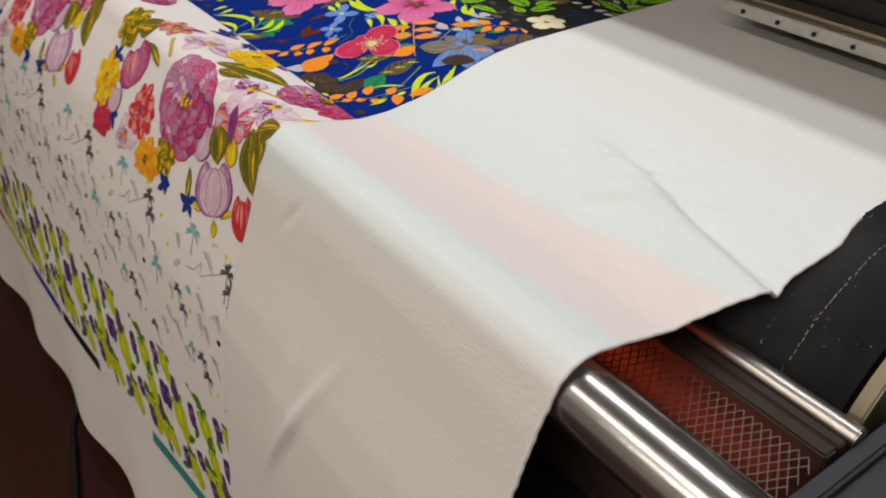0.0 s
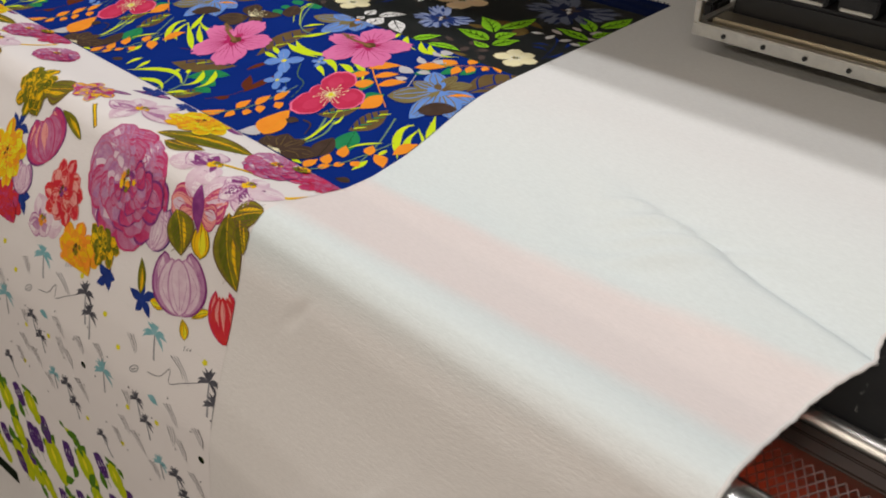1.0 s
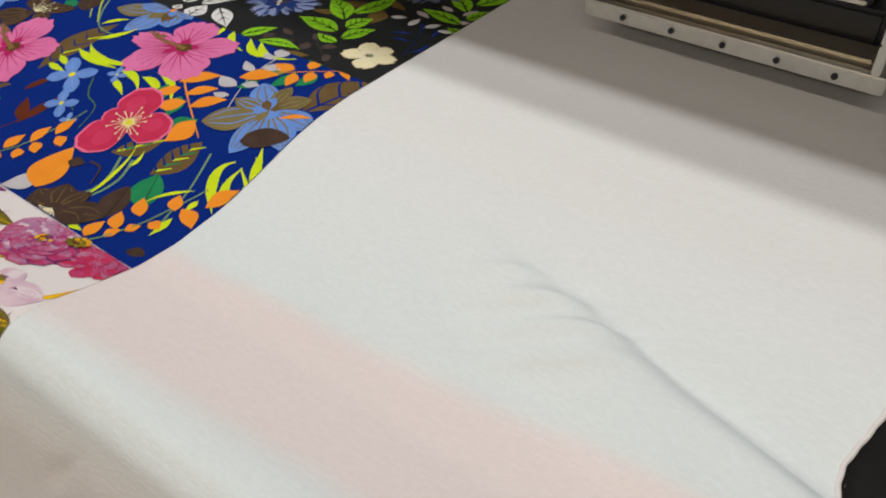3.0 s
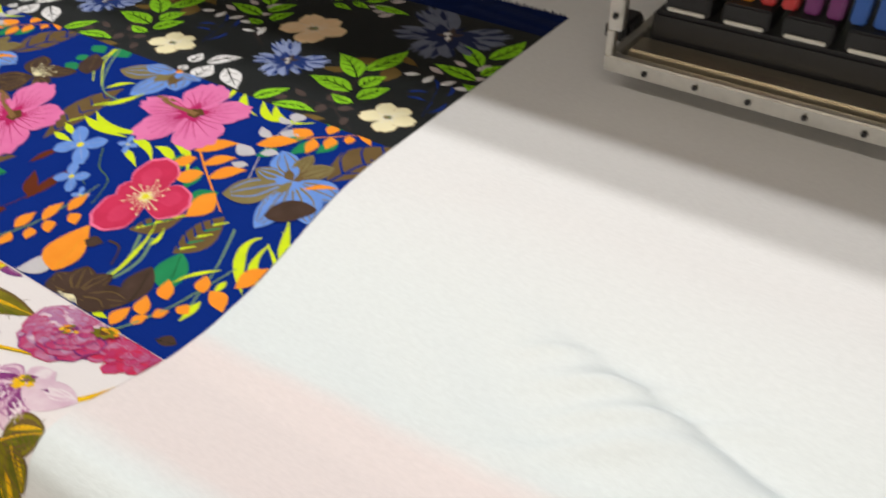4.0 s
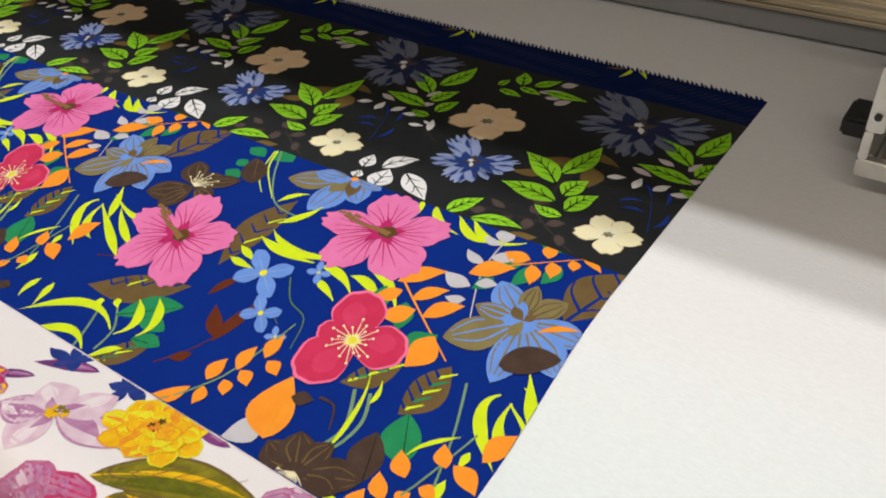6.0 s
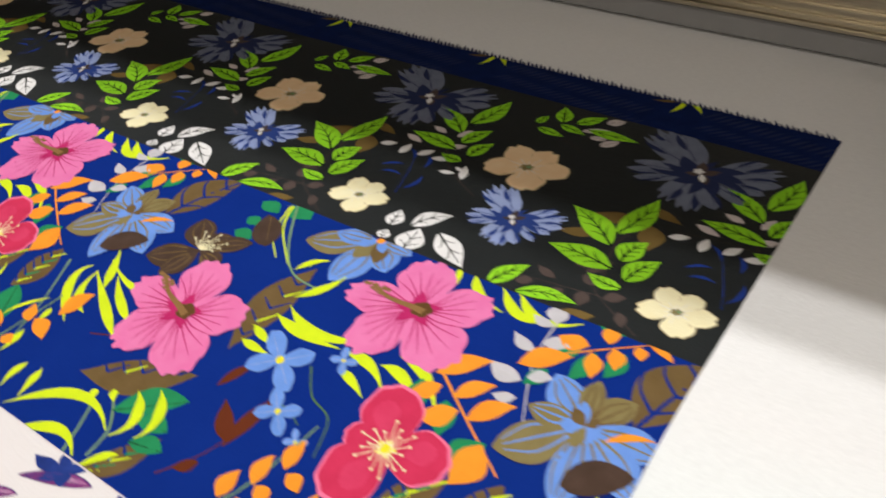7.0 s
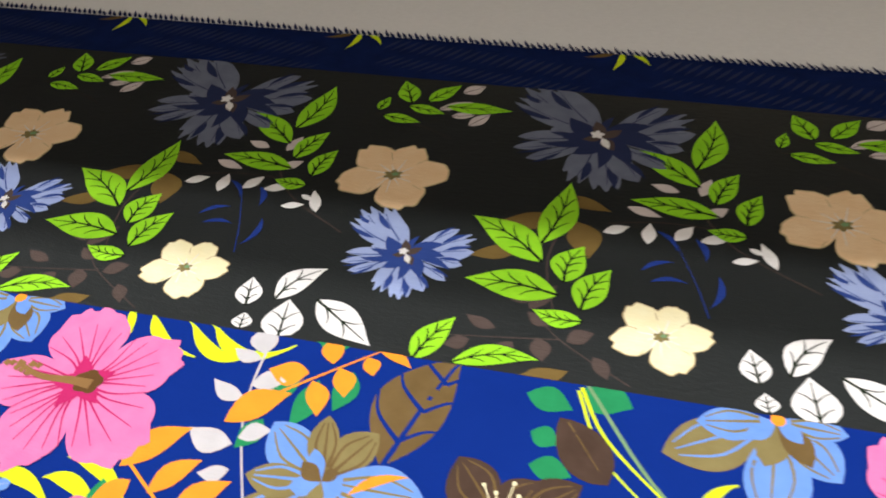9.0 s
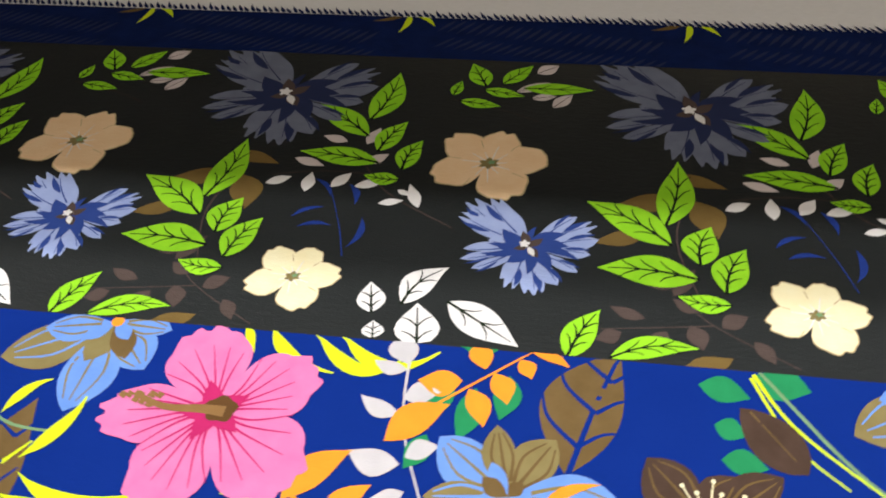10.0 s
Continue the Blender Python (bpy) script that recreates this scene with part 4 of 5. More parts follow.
bloom_0 = striped_bloom("striped_bloom", (-0.2930, -0.0040), [
    ((-0.352, -0.036), 0.034, "olive", "sky"), ((-0.2981, -0.0674), 0.034, "sky", "olive"), ((-0.335, -0.012), 0.022, "sky", "olive"), ((-0.262, -0.036), 0.028, "sky", "olive"), ((-0.256, -0.006), 0.018, "sky", "olive")],
    [((-0.300, -0.034), 0.018, "olive"), ((-0.276, -0.030), 0.016, "brown"), ((-0.31, -0.018), 0.010, "sky"), ((-0.28, -0.016), 0.010, "sky")])
bloom_0.disc((-0.292, -0.003), 0.004, "orange")

big_leaf = Motif("brown_lattice_leaf")
big_leaf.leaf((-0.0190, -0.0750), (0.010, 0.008), 0.044, "brown", 0.08)
big_leaf.stroke([(-0.0190, -0.0780), (-0.006, -0.036), (0.008, 0.002)], 0.0034, 0.002, "panel")
for k in range(3):
    q = np.array((-0.0135, -0.0580)) + np.array((0.009, 0.021)) * k
    big_leaf.stroke([q, q + (-0.016, 0.016), q + (-0.020, 0.032)], 0.0030, 0.0012, "panel")
    big_leaf.stroke([q, q + (0.012, 0.008), q + (0.022, 0.010)], 0.0026, 0.0010, "panel")

lattice = []
for a, b, w in (((-0.3240, -0.1640), (-0.3160, -0.0600), 0.036), ((-0.3287, -0.1942), (-0.4233, -0.2392), 0.034)):
    a, b = np.array(a), np.array(b)
    lattice.append(Motif("brown_lattice_leaf").leaf(a, b, w, "brown", 0.04, 0.5))
    for k in range(5):
        q = a + (b - a) * (0.16 + 0.15 * k)
        lattice[-1].stroke([q, q + (0.012, 0.014)], 0.0024, 0.001, "yellow" if k % 2 else "panel", 3)
        lattice[-1].stroke([q, q + (-0.013, 0.008)], 0.0024, 0.001, "panel", 3)
veil = []
for a, b, w in (((-0.0870, -0.2091), (-0.0738, -0.1538), 0.030), ((-0.3426, -0.3095), (-0.3119, -0.2486), 0.024), ((-0.1436, -0.2090), (-0.1080, -0.1700), 0.022)):
    a, b = np.array(a), np.array(b)
    veil.append(Motif("brown_lattice_leaf").leaf(a, b, w, "brown", -0.05, 0.5, 0.85))
    for k in range(5):
        q = a + (b - a) * (0.12 + 0.16 * k)
        veil[-1].stroke([q, q + (0.011, 0.010)], 0.0028, 0.001, "green" if k % 2 else "yellow", 3)
        veil[-1].stroke([q, q + (-0.011, 0.008)], 0.0028, 0.001, "panel", 3)


def brown_flower(c, tips, first):
    m = Motif("brown_flower")
    c = np.array(c)
    for x, y, w in tips:
        tip = np.array((x, y))
        d = tip - c
        n = np.array([-d[1], d[0]]) / np.hypot(*d)
        m.leaf(c, tip, w, "bark", 0.05, 0.58, 0.75)
        for k in (-0.26, 0.0, 0.26):
            m.stroke([c + d * 0.25 + n * w * k * 0.5, c + d * 0.6 + n * w * k * 1.2, c + d * 0.9 + n * w * k * 0.4], 0.0019, 0.0006, "brown", 4)
    for k in range(11):
        a = first + 13 * k
        end = polar(c, 0.012 + 0.006 * (k % 3), a)
        m.stroke([c, polar(c, 0.008, a + 8), end], 0.0012, 0.0007, "cream", 3)
        m.disc(end, 0.0012, "cream")
    return m


dark_flower = brown_flower((-0.4273, -0.0940), ((-0.4576, -0.0601, 0.030), (-0.4123, -0.0660, 0.026), (-0.3903, -0.0640, 0.022), (-0.4700, -0.1229, 0.030), (-0.3960, -0.1060, 0.022), (-0.4420, -0.1330, 0.024)), 20)
low_flower = brown_flower((-0.1190, -0.2900), ((-0.1549, -0.2790, 0.028), (-0.1400, -0.2590, 0.028), (-0.1120, -0.2540, 0.022), (-0.0740, -0.2690, 0.030), (-0.0820, -0.2880, 0.024)), 200)

drop_leaf = Motif("dark_drop_leaf")
for a, b, w in (((-0.4287, -0.0119), (-0.4017, -0.0188), 0.018), ((-0.3985, -0.0030), (-0.3690, -0.0110), 0.027), ((-0.4223, -0.0369), (-0.4063, -0.0427), 0.014), ((-0.4202, -0.0571), (-0.3969, -0.0602), 0.015)):
    drop_leaf.leaf(a, b, w, "green", 0.05)
drop_leaf.stroke([(-0.3984, -0.002), (-0.3814, -0.0342), (-0.3423, -0.0697)], 0.0024, 0.0012, "yellow")
drop_leaf.stroke([(-0.4001, -0.0045), (-0.3832, -0.044), (-0.359, -0.0677)], 0.0020, 0.0010, "yellow")
drop_leaf.leaf((-0.4080, -0.0250), (-0.3778, -0.0610), 0.028, "bark", 0.0, 0.55, 0.6)
drop_leaf.stroke([(-0.4030, -0.0270), (-0.3830, -0.0540)], 0.0012, 0.0005, "brown")

orange_r = Motif("orange_leaf_spray")
orange_r.stroke([(-0.1757, -0.0877), (-0.1308, -0.1193), (-0.0804, -0.1523)], 0.0022, 0.0012, "orange")
for a, b, w in (((-0.1678, -0.1120), (-0.1590, -0.1471), 0.018), ((-0.1417, -0.1193), (-0.1316, -0.1471), 0.020), ((-0.1151, -0.1633), (-0.0993, -0.1348), 0.028)):
    orange_r.leaf(a, b, w, "green")
for a, b, w in (((-0.1625, -0.1036), (-0.1306, -0.0731), 0.018), ((-0.1398, -0.1153), (-0.1169, -0.0909), 0.014), ((-0.1215, -0.1265), (-0.0955, -0.0994), 0.016), ((-0.1521, -0.1099), (-0.1707, -0.1265), 0.015), ((-0.1297, -0.1224), (-0.1557, -0.1410), 0.018), ((-0.1011, -0.1369), (-0.1066, -0.1730), 0.026)):
    orange_r.leaf(a, b, w, "orange", 0.08)

orange_t = Motif("orange_leaf_spray")
for a, b, w in (((-0.086, -0.020), (-0.0973, -0.0533), 0.016), ((-0.070, -0.028), (-0.0771, -0.0617), 0.016), ((-0.052, -0.018), (-0.0556, -0.0470), 0.016), ((-0.0931, -0.0596), (-0.1025, -0.0805), 0.014), ((-0.060, 0.0), (-0.082, 0.002), 0.014)):
    orange_t.leaf(a, b, w, "green", 0.05)
orange_t.stroke([(-0.1034, -0.0512), (-0.070, -0.024), (-0.036, 0.004)], 0.0018, 0.001, "orange")
for a, b, w in (((-0.1149, -0.0659), (-0.0830, -0.0400), 0.020), ((-0.0780, -0.0240), (-0.1030, -0.0260), 0.018), ((-0.0740, -0.0290), (-0.0635, -0.0522), 0.014), ((-0.0610, -0.0170), (-0.0520, -0.0370), 0.014), ((-0.0660, -0.0150), (-0.0700, 0.0080), 0.014), ((-0.0470, -0.0060), (-0.0400, -0.0190), 0.011), ((-0.0440, 0.0030), (-0.0190, -0.0090), 0.009)):
    orange_t.leaf(a, b, w, "orange", 0.08)

silver_spray = Motif("silver_leaf_spray")
silver_spray.stroke([(-0.110, -0.006), (-0.1062, -0.0564), (-0.0861, -0.1078)], 0.0016, 0.001, "silver")
for a, b, w in (((-0.1094, -0.0491), (-0.1330, -0.0390), 0.011), ((-0.1045, -0.0784), (-0.1336, -0.0731), 0.016), ((-0.0999, -0.0930), (-0.1173, -0.0984), 0.010), ((-0.1090, -0.0390), (-0.0890, -0.0330), 0.014), ((-0.1100, -0.0160), (-0.1150, 0.0080), 0.018), ((-0.1026, -0.0742), (-0.0850, -0.0659), 0.012), ((-0.1100, -0.0200), (-0.1300, -0.0150), 0.010)):
    silver_spray.leaf(a, b, w, "silver", 0.1)

def arc(a, m, b):
    """The three guide points of a blade that bends through m on its way from a to b."""
    return a, (2 * m[0] - (a[0] + b[0]) / 2, 2 * m[1] - (a[1] + b[1]) / 2), b


def blades(rows):
    return [blade(Motif("grass_blade"), arc(*row[:3]), row[3]) for row in rows]


grass = blades((
    ((-0.1148, -0.0137), (-0.1395, -0.0224), (-0.1688, 0.0030), 0.010),
    ((-0.0931, -0.0052), (-0.1238, -0.0187), (-0.1530, 0.0040), 0.010),
    ((-0.1518, -0.0266), (-0.1795, -0.0166), (-0.1954, 0.0040), 0.009),
    ((-0.2016, -0.0169), (-0.2065, -0.0068), (-0.2119, 0.0040), 0.006)))
grass += blades((
    ((-0.2421, -0.1210), (-0.2782, -0.1237), (-0.3119, -0.1171), 0.010),
    ((-0.2116, -0.0953), (-0.2622, -0.1179), (-0.3076, -0.1043), 0.010),
    ((-0.2938, -0.1444), (-0.3067, -0.1405), (-0.3212, -0.1351), 0.008),
    ((-0.2899, -0.1522), (-0.3053, -0.1523), (-0.3206, -0.1509), 0.008),
    ((-0.1900, -0.1351), (-0.2125, -0.1215), (-0.2357, -0.1219), 0.010),
    ((-0.1555, -0.1403), (-0.1802, -0.1196), (-0.2035, -0.1184), 0.010),
    ((-0.1430, -0.1333), (-0.1686, -0.1090), (-0.1950, -0.1044), 0.010),
    ((-0.1987, -0.1482), (-0.2147, -0.1401), (-0.2307, -0.1353), 0.008),
    ((-0.2878, -0.0568), (-0.2942, -0.0765), (-0.3107, -0.0973), 0.009),
    ((-0.3126, -0.0477), (-0.3247, -0.0562), (-0.3329, -0.0727), 0.007)))
tall_grass = blades((
    ((-0.5079, -0.1551), (-0.5120, -0.1789), (-0.4803, -0.2124), 0.011),
    ((-0.4970, -0.1573), (-0.4933, -0.1841), (-0.4708, -0.1971), 0.010),
    ((-0.4985, -0.1581), (-0.4601, -0.1817), (-0.4235, -0.2031), 0.010),
    ((-0.4735, -0.1533), (-0.4517, -0.1708), (-0.4197, -0.1870), 0.009),
    ((-0.4954, -0.1415), (-0.4479, -0.1552), (-0.4337, -0.1338), 0.008),
    ((-0.4446, -0.2829), (-0.4500, -0.2670), (-0.4541, -0.2532), 0.008),
    ((-0.4677, -0.2833), (-0.4720, -0.2690), (-0.4703, -0.2557), 0.008)))
low_grass = blades((
    ((-0.3491, -0.2687), (-0.3442, -0.2471), (-0.3624, -0.2275), 0.010),
    ((-0.3304, -0.2600), (-0.3283, -0.2381), (-0.3459, -0.2183), 0.010),
    ((-0.3889, -0.2516), (-0.3935, -0.2480), (-0.3960, -0.2442), 0.008),
    ((-0.3724, -0.2452), (-0.3775, -0.2410), (-0.3812, -0.2370), 0.008),
    ((-0.3555, -0.2665), (-0.4050, -0.2560), (-0.4491, -0.2948), 0.011),
    ((-0.3564, -0.2956), (-0.3900, -0.2860), (-0.4196, -0.3122), 0.011),
    ((-0.3450, -0.3079), (-0.3389, -0.2866), (-0.3267, -0.2758), 0.008)))
poppy_grass = [blade(Motif("grass_blade"), p, w) for p, w in ((((-0.1255, -0.1916), (-0.1120, -0.2200), (-0.1137, -0.2671)), 0.0045), (((-0.1140, -0.1916), (-0.1080, -0.2020), (-0.1112, -0.2137)), 0.0045), (((-0.0177, -0.1300), (-0.0060, -0.1480), (0.0045, -0.1706)), 0.010), (((-0.0237, -0.2236), (-0.0234, -0.2069)), 0.007), (((-0.0249, -0.2610), (-0.0259, -0.2346)), 0.008), (((-0.0729, -0.2919), (-0.0905, -0.2935)), 0.007), (((-0.0249, -0.2610), (-0.0259, -0.2346)), 0.008))]
poppy_grass += blades((((-0.0616, -0.2358), (-0.0535, -0.2182), (-0.0345, -0.1995), 0.004),))
stalks = []
stalks.append(Motif("green_stalk").stroke([(-0.2513, -0.1441), (-0.2332, -0.1652), (-0.2097, -0.1749), (-0.2006, -0.2039)], 0.0014, 0.001, "stem"))
stalks.append(Motif("green_stalk").stroke([(-0.1290, -0.2080), (-0.1150, -0.2400), (-0.1250, -0.2700), (-0.1400, -0.2800)], 0.0030, 0.0024, "sage"))
stalks.append(Motif("green_stalk").stroke([(-0.1160, -0.2050), (-0.1060, -0.2300), (-0.1120, -0.2600), (-0.1250, -0.2760)], 0.0030, 0.0024, "sage"))
stalks.append(Motif("green_stalk").stroke([(-0.0560, -0.1600), (-0.0420, -0.2000), (-0.0300, -0.2450)], 0.0022, 0.0016, "sage"))
stalks.append(Motif("green_stalk").stroke([(-0.3950, 0.0), (-0.3600, -0.0500), (-0.3300, -0.0760), (-0.2950, -0.0800)], 0.0022, 0.0016, "sage"))
stalks.append(Motif("green_stalk").stroke([(-0.2604, -0.1826), (-0.2428, -0.1826), (-0.2273, -0.1894)], 0.0010, 0.0008, "stem"))

stalks.append(Motif("green_stalk").stroke([(-0.3889, -0.2516), (-0.3769, -0.2736), (-0.3654, -0.2988)], 0.0020, 0.0024, "sage"))
stalks.append(Motif("green_stalk").stroke([(-0.3724, -0.2452), (-0.3536, -0.2653), (-0.3480, -0.2896)], 0.0020, 0.0024, "sage"))

rust_leaves = Motif("rust_sprig")
rust_leaves.stroke([(-0.2923, -0.2720), (-0.2690, -0.2300), (-0.2599, -0.1749)], 0.0014, 0.0008, "rust")
for a, b, w in (((-0.264, -0.2264), (-0.2923, -0.1986), 0.015), ((-0.266, -0.2311), (-0.2538, -0.1766), 0.013), ((-0.2719, -0.2482), (-0.2869, -0.2621), 0.011), ((-0.3079, -0.1942), (-0.2906, -0.1633), 0.009)):
    rust_leaves.leaf(a, b, w, "rust", 0.06)
rust_twig = Motif("rust_sprig")
for a, b, w in (((-0.4126, -0.1942), (-0.4234, -0.1806), 0.010), ((-0.4124, -0.1923), (-0.3984, -0.2039), 0.009)):
    rust_twig.leaf(a, b, w, "rust", 0.06)
rust_twig.stroke([(-0.4471, -0.2090), (-0.4077, -0.1942), (-0.3578, -0.1797)], 0.0012, 0.0008, "rust")

orange_l = Motif("orange_leaf_spray")
orange_l.stroke([(-0.2594, -0.3064), (-0.2304, -0.2525), (-0.2121, -0.1826)], 0.0020, 0.0014, "sage")
for a, b, w in (((-0.2448, -0.2737), (-0.2688, -0.3069), 0.016), ((-0.2362, -0.2679), (-0.2302, -0.2864), 0.012), ((-0.2393, -0.2623), (-0.2396, -0.2371), 0.015), ((-0.2272, -0.2542), (-0.2158, -0.2671), 0.012), ((-0.2247, -0.2422), (-0.2257, -0.2159), 0.014), ((-0.2218, -0.2406), (-0.2060, -0.2500), 0.013), ((-0.2121, -0.2220), (-0.2125, -0.1956), 0.014), ((-0.2080, -0.2230), (-0.1916, -0.2304), 0.013)):
    orange_l.leaf(a, b, w, "orange", 0.1)
big_orange = Motif("large_orange_leaf")
big_orange.leaf((-0.1590, -0.2800), (-0.1790, -0.2235), 0.038, "orange", 0.10, 0.42, 0.85)
big_orange.stroke([(-0.1600, -0.2760), (-0.1690, -0.2500), (-0.1770, -0.2290)], 0.0012, 0.0005, "flame")
big_orange.leaf((-0.1680, -0.2393), (-0.1503, -0.2325), 0.013, "bark")
big_orange.stroke([(-0.1481, -0.2282), (-0.1330, -0.2290), (-0.1232, -0.2471)], 0.0026, 0.0012, "bark")
deep_leaf = []
for a, b, w, tone in (((-0.0588, -0.2430), (-0.0800, -0.2040), 0.031, "green"), ((-0.0743, -0.2690), (-0.0909, -0.2289), 0.028, "bark"), ((-0.3677, -0.2517), (-0.3166, -0.2152), 0.024, "green"), ((-0.3434, -0.2466), (-0.3119, -0.2430), 0.017, "green"), ((-0.3319, -0.2640), (-0.3020, -0.2571), 0.017, "green"), ((-0.0240, -0.2854), (-0.0061, -0.2797), 0.012, "bark")):
    deep_leaf.append(Motif("deep_green_leaf" if tone == "green" else "dark_drop_leaf").leaf(a, b, w, tone, 0.08, 0.5, 0.8))
    deep_leaf[-1].stroke([a, b], 0.0010, 0.0004, "vein")
corner_orange = Motif("orange_leaf_spray")
corner_orange.stroke([(-0.0628, -0.3110), (-0.0458, -0.2647), (-0.0262, -0.1927)], 0.0020, 0.0014, "sage")
for a, b, w in (((-0.0648, -0.2960), (-0.0687, -0.2717), 0.014), ((-0.0529, -0.2859), (-0.0489, -0.2706), 0.011), ((-0.0525, -0.2731), (-0.0694, -0.2544), 0.014), ((-0.0451, -0.2701), (-0.0402, -0.2569), 0.011), ((-0.0511, -0.2493), (-0.0664, -0.2318), 0.015), ((-0.0386, -0.2505), (-0.0241, -0.2509), 0.012), ((-0.0306, -0.2276), (-0.0425, -0.2112), 0.014), ((-0.0277, -0.2227), (-0.0016, -0.2349), 0.016), ((-0.0116, -0.2100), (0.0028, -0.1777), 0.018)):
    corner_orange.leaf(a, b, w, "orange", 0.1)
INK["panel"] = INK_BLUE
pale_corner = Motif("white_petal")
pale_corner.leaf((-0.1748, -0.2637), (-0.1869, -0.3000), 0.024, "silver", 0.15)

repeat([*lattice, big_leaf, *veil, drop_leaf, *stalks, *deep_leaf, rust_leaves, rust_twig, bloom_0, *tall_grass, *low_grass, dark_flower, *grass, orange_t, silver_spray, orange_r, *poppy_grass, bloom_1, star_1, star_2, star_3, star_4, pale_corner, low_flower, big_orange, orange_l, corner_orange, poppy, hib_b, hib_a], blue_panel, -0.297, 0.0, 0.4795, near=1, far=3)

# ---- navy strip that is still being printed
navy = Motif("yellow_sprig")
for a in (208, 262, 318):
    navy.leaf((-0.410, 0.376), polar((-0.410, 0.376), 0.036, a), 0.006, "khaki" if a == 208 else "yellow", 0.1)
repeat([navy], navy_panel, 0.302, 0.368, 0.245, near=1, far=5)
frond = Motif("navy_frond")
for k in range(22):
    q = np.array((-0.12 + 0.0085 * k, 0.366 - 0.0012 * k))
    frond.leaf(q, q + (-0.016, -0.022), 0.0035, "night")
    frond.leaf(q + (0.002, -0.03), q + (-0.016, -0.048), 0.0030, "night")
repeat([frond], navy_panel, 0.302, 0.368, 0.245, near=1, far=6)

fringe = Motif("print_fringe")
for k in range(230):
    x = -0.004 - 0.0058 * k
    fringe.leaf((x, 0.3655), (x - 0.007, 0.3765 + 0.0025 * math.sin(9 * k)), 0.0034, "navy", 0.05, 0.3)
INK["navy"] = INK_NAVY
tagged(fringe.lay(navy_panel, 0.302, 0.384), kind="stuff")


# ---- watercolour flower panel on white
INK_PAPER = ink("ink_ground_white", (0.78, 0.745, 0.735), (0.77, 0.73, 0.72), 0.5, 30, 0.8)
floral_panel = panel("watercolour_flower_print", -0.5775, -0.2985, INK_PAPER, "white print with watercolour peonies, tulips and lilies")


def wash(m, base, tip, wide, tone, dark, light, bend=0.05, full=0.55, blunt=0.65, veins=3):
    """One brushed petal: a darker rim, the main tone, a lit side and fine veins."""
    b, e = np.array(base, float), np.array(tip, float)
    d = e - b
    n = np.array([-d[1], d[0]]) / max(np.hypot(*d), 1e-9)
    m.leaf(b, e, wide, dark, bend, full, blunt)
    m.leaf(b + d * 0.03, b + d * 0.97, wide * 0.86, tone, bend, full, blunt)
    m.leaf(b + d * 0.25 + n * wide * 0.10, b + d * 0.93 + n * wide * 0.08, wide * 0.38, light, bend, 0.6, 0.9)
    for k in range(veins):
        u = (k - (veins - 1) / 2) / max(veins, 1)
        m.stroke([b + d * 0.10 + n * wide * u * 0.2, b + d * 0.5 + n * wide * u * 0.9 + np.array([-d[1], d[0]]) * bend, b + d * (0.82 - 0.1 * abs(u)) + n * wide * u * 0.8], 0.0011, 0.0004, dark, 3)
    return m


def peony(name, c, r, turn=0.0, squash=1.0, heart=(0.0, 0.0)):
    """Full peony: rings of cupped petals, mauve on the lit side and crimson on the other, round a gold heart."""
    m = Motif(name)
    hub = np.array(c) + heart
    for ring, (n, k, w) in enumerate(((11, 1.0, 0.62), (10, 0.84, 0.56), (9, 0.66, 0.48), (8, 0.48, 0.40), (6, 0.30, 0.26))):
        for j in range(n):
            a = 360 * j / n + 29 * ring
            lit = math.cos(radians(a - 150 - turn)) > (-0.1 if ring < 3 else 0.3)
            tone, dark, light = ("mauve", "peony", "petal") if lit and (j + ring) % 3 else (("peony", "magenta", "mauve") if lit or (j + ring) % 2 else ("magenta", "plum", "peony"))
            centre = np.array(c) * (1 - ring / 5) + hub * (ring / 5)
            p, q = polar((0, 0), r * 0.10, a), polar((0, 0), r * k * (0.95 + 0.07 * math.sin(5 * j + ring)), a + 4 * math.sin(3 * j))
            wash(m, (centre[0] + p[0], centre[1] + p[1] * squash), (centre[0] + q[0], centre[1] + q[1] * squash), r * w, tone, dark, light, 0.07 * math.sin(2 * j + ring), 0.72, 0.42, 2)
    for k in range(14):
        q = polar(hub, r * 0.16 * ((k * 0.618) % 1) ** 0.5, 137.5 * k)
        m.disc(q, r * 0.040, ("gold", "flame", "moss", "plum")[k % 4], 1, 0, 0.3, 5)
    return m


def tulip(name, top, foot, wide, side, middle, dark="plum", light="petal"):
    """Closed cup of overlapping upright petals."""
    m = Motif(name)
    t, f = np.array(top), np.array(foot)
    d = f - t
    n = np.array([-d[1], d[0]]) / np.hypot(*d) * wide
    for k, tone in ((0.0, side), (-0.36, side), (0.36, side), (-0.16, middle), (0.20, middle), (0.02, middle)):
        high = 0.0 if abs(k) > 0.3 else (0.10 if k else 0.26)
        wash(m, f + n * k * 0.25, t + d * high + n * k * 0.80, wide * (0.50 if k else 0.56), tone, dark if abs(k) > 0.3 else side, light, 0.16 * (1 if k < 0 else -1 if k > 0.1 else 0), 0.50, 0.45, 3)
    return m


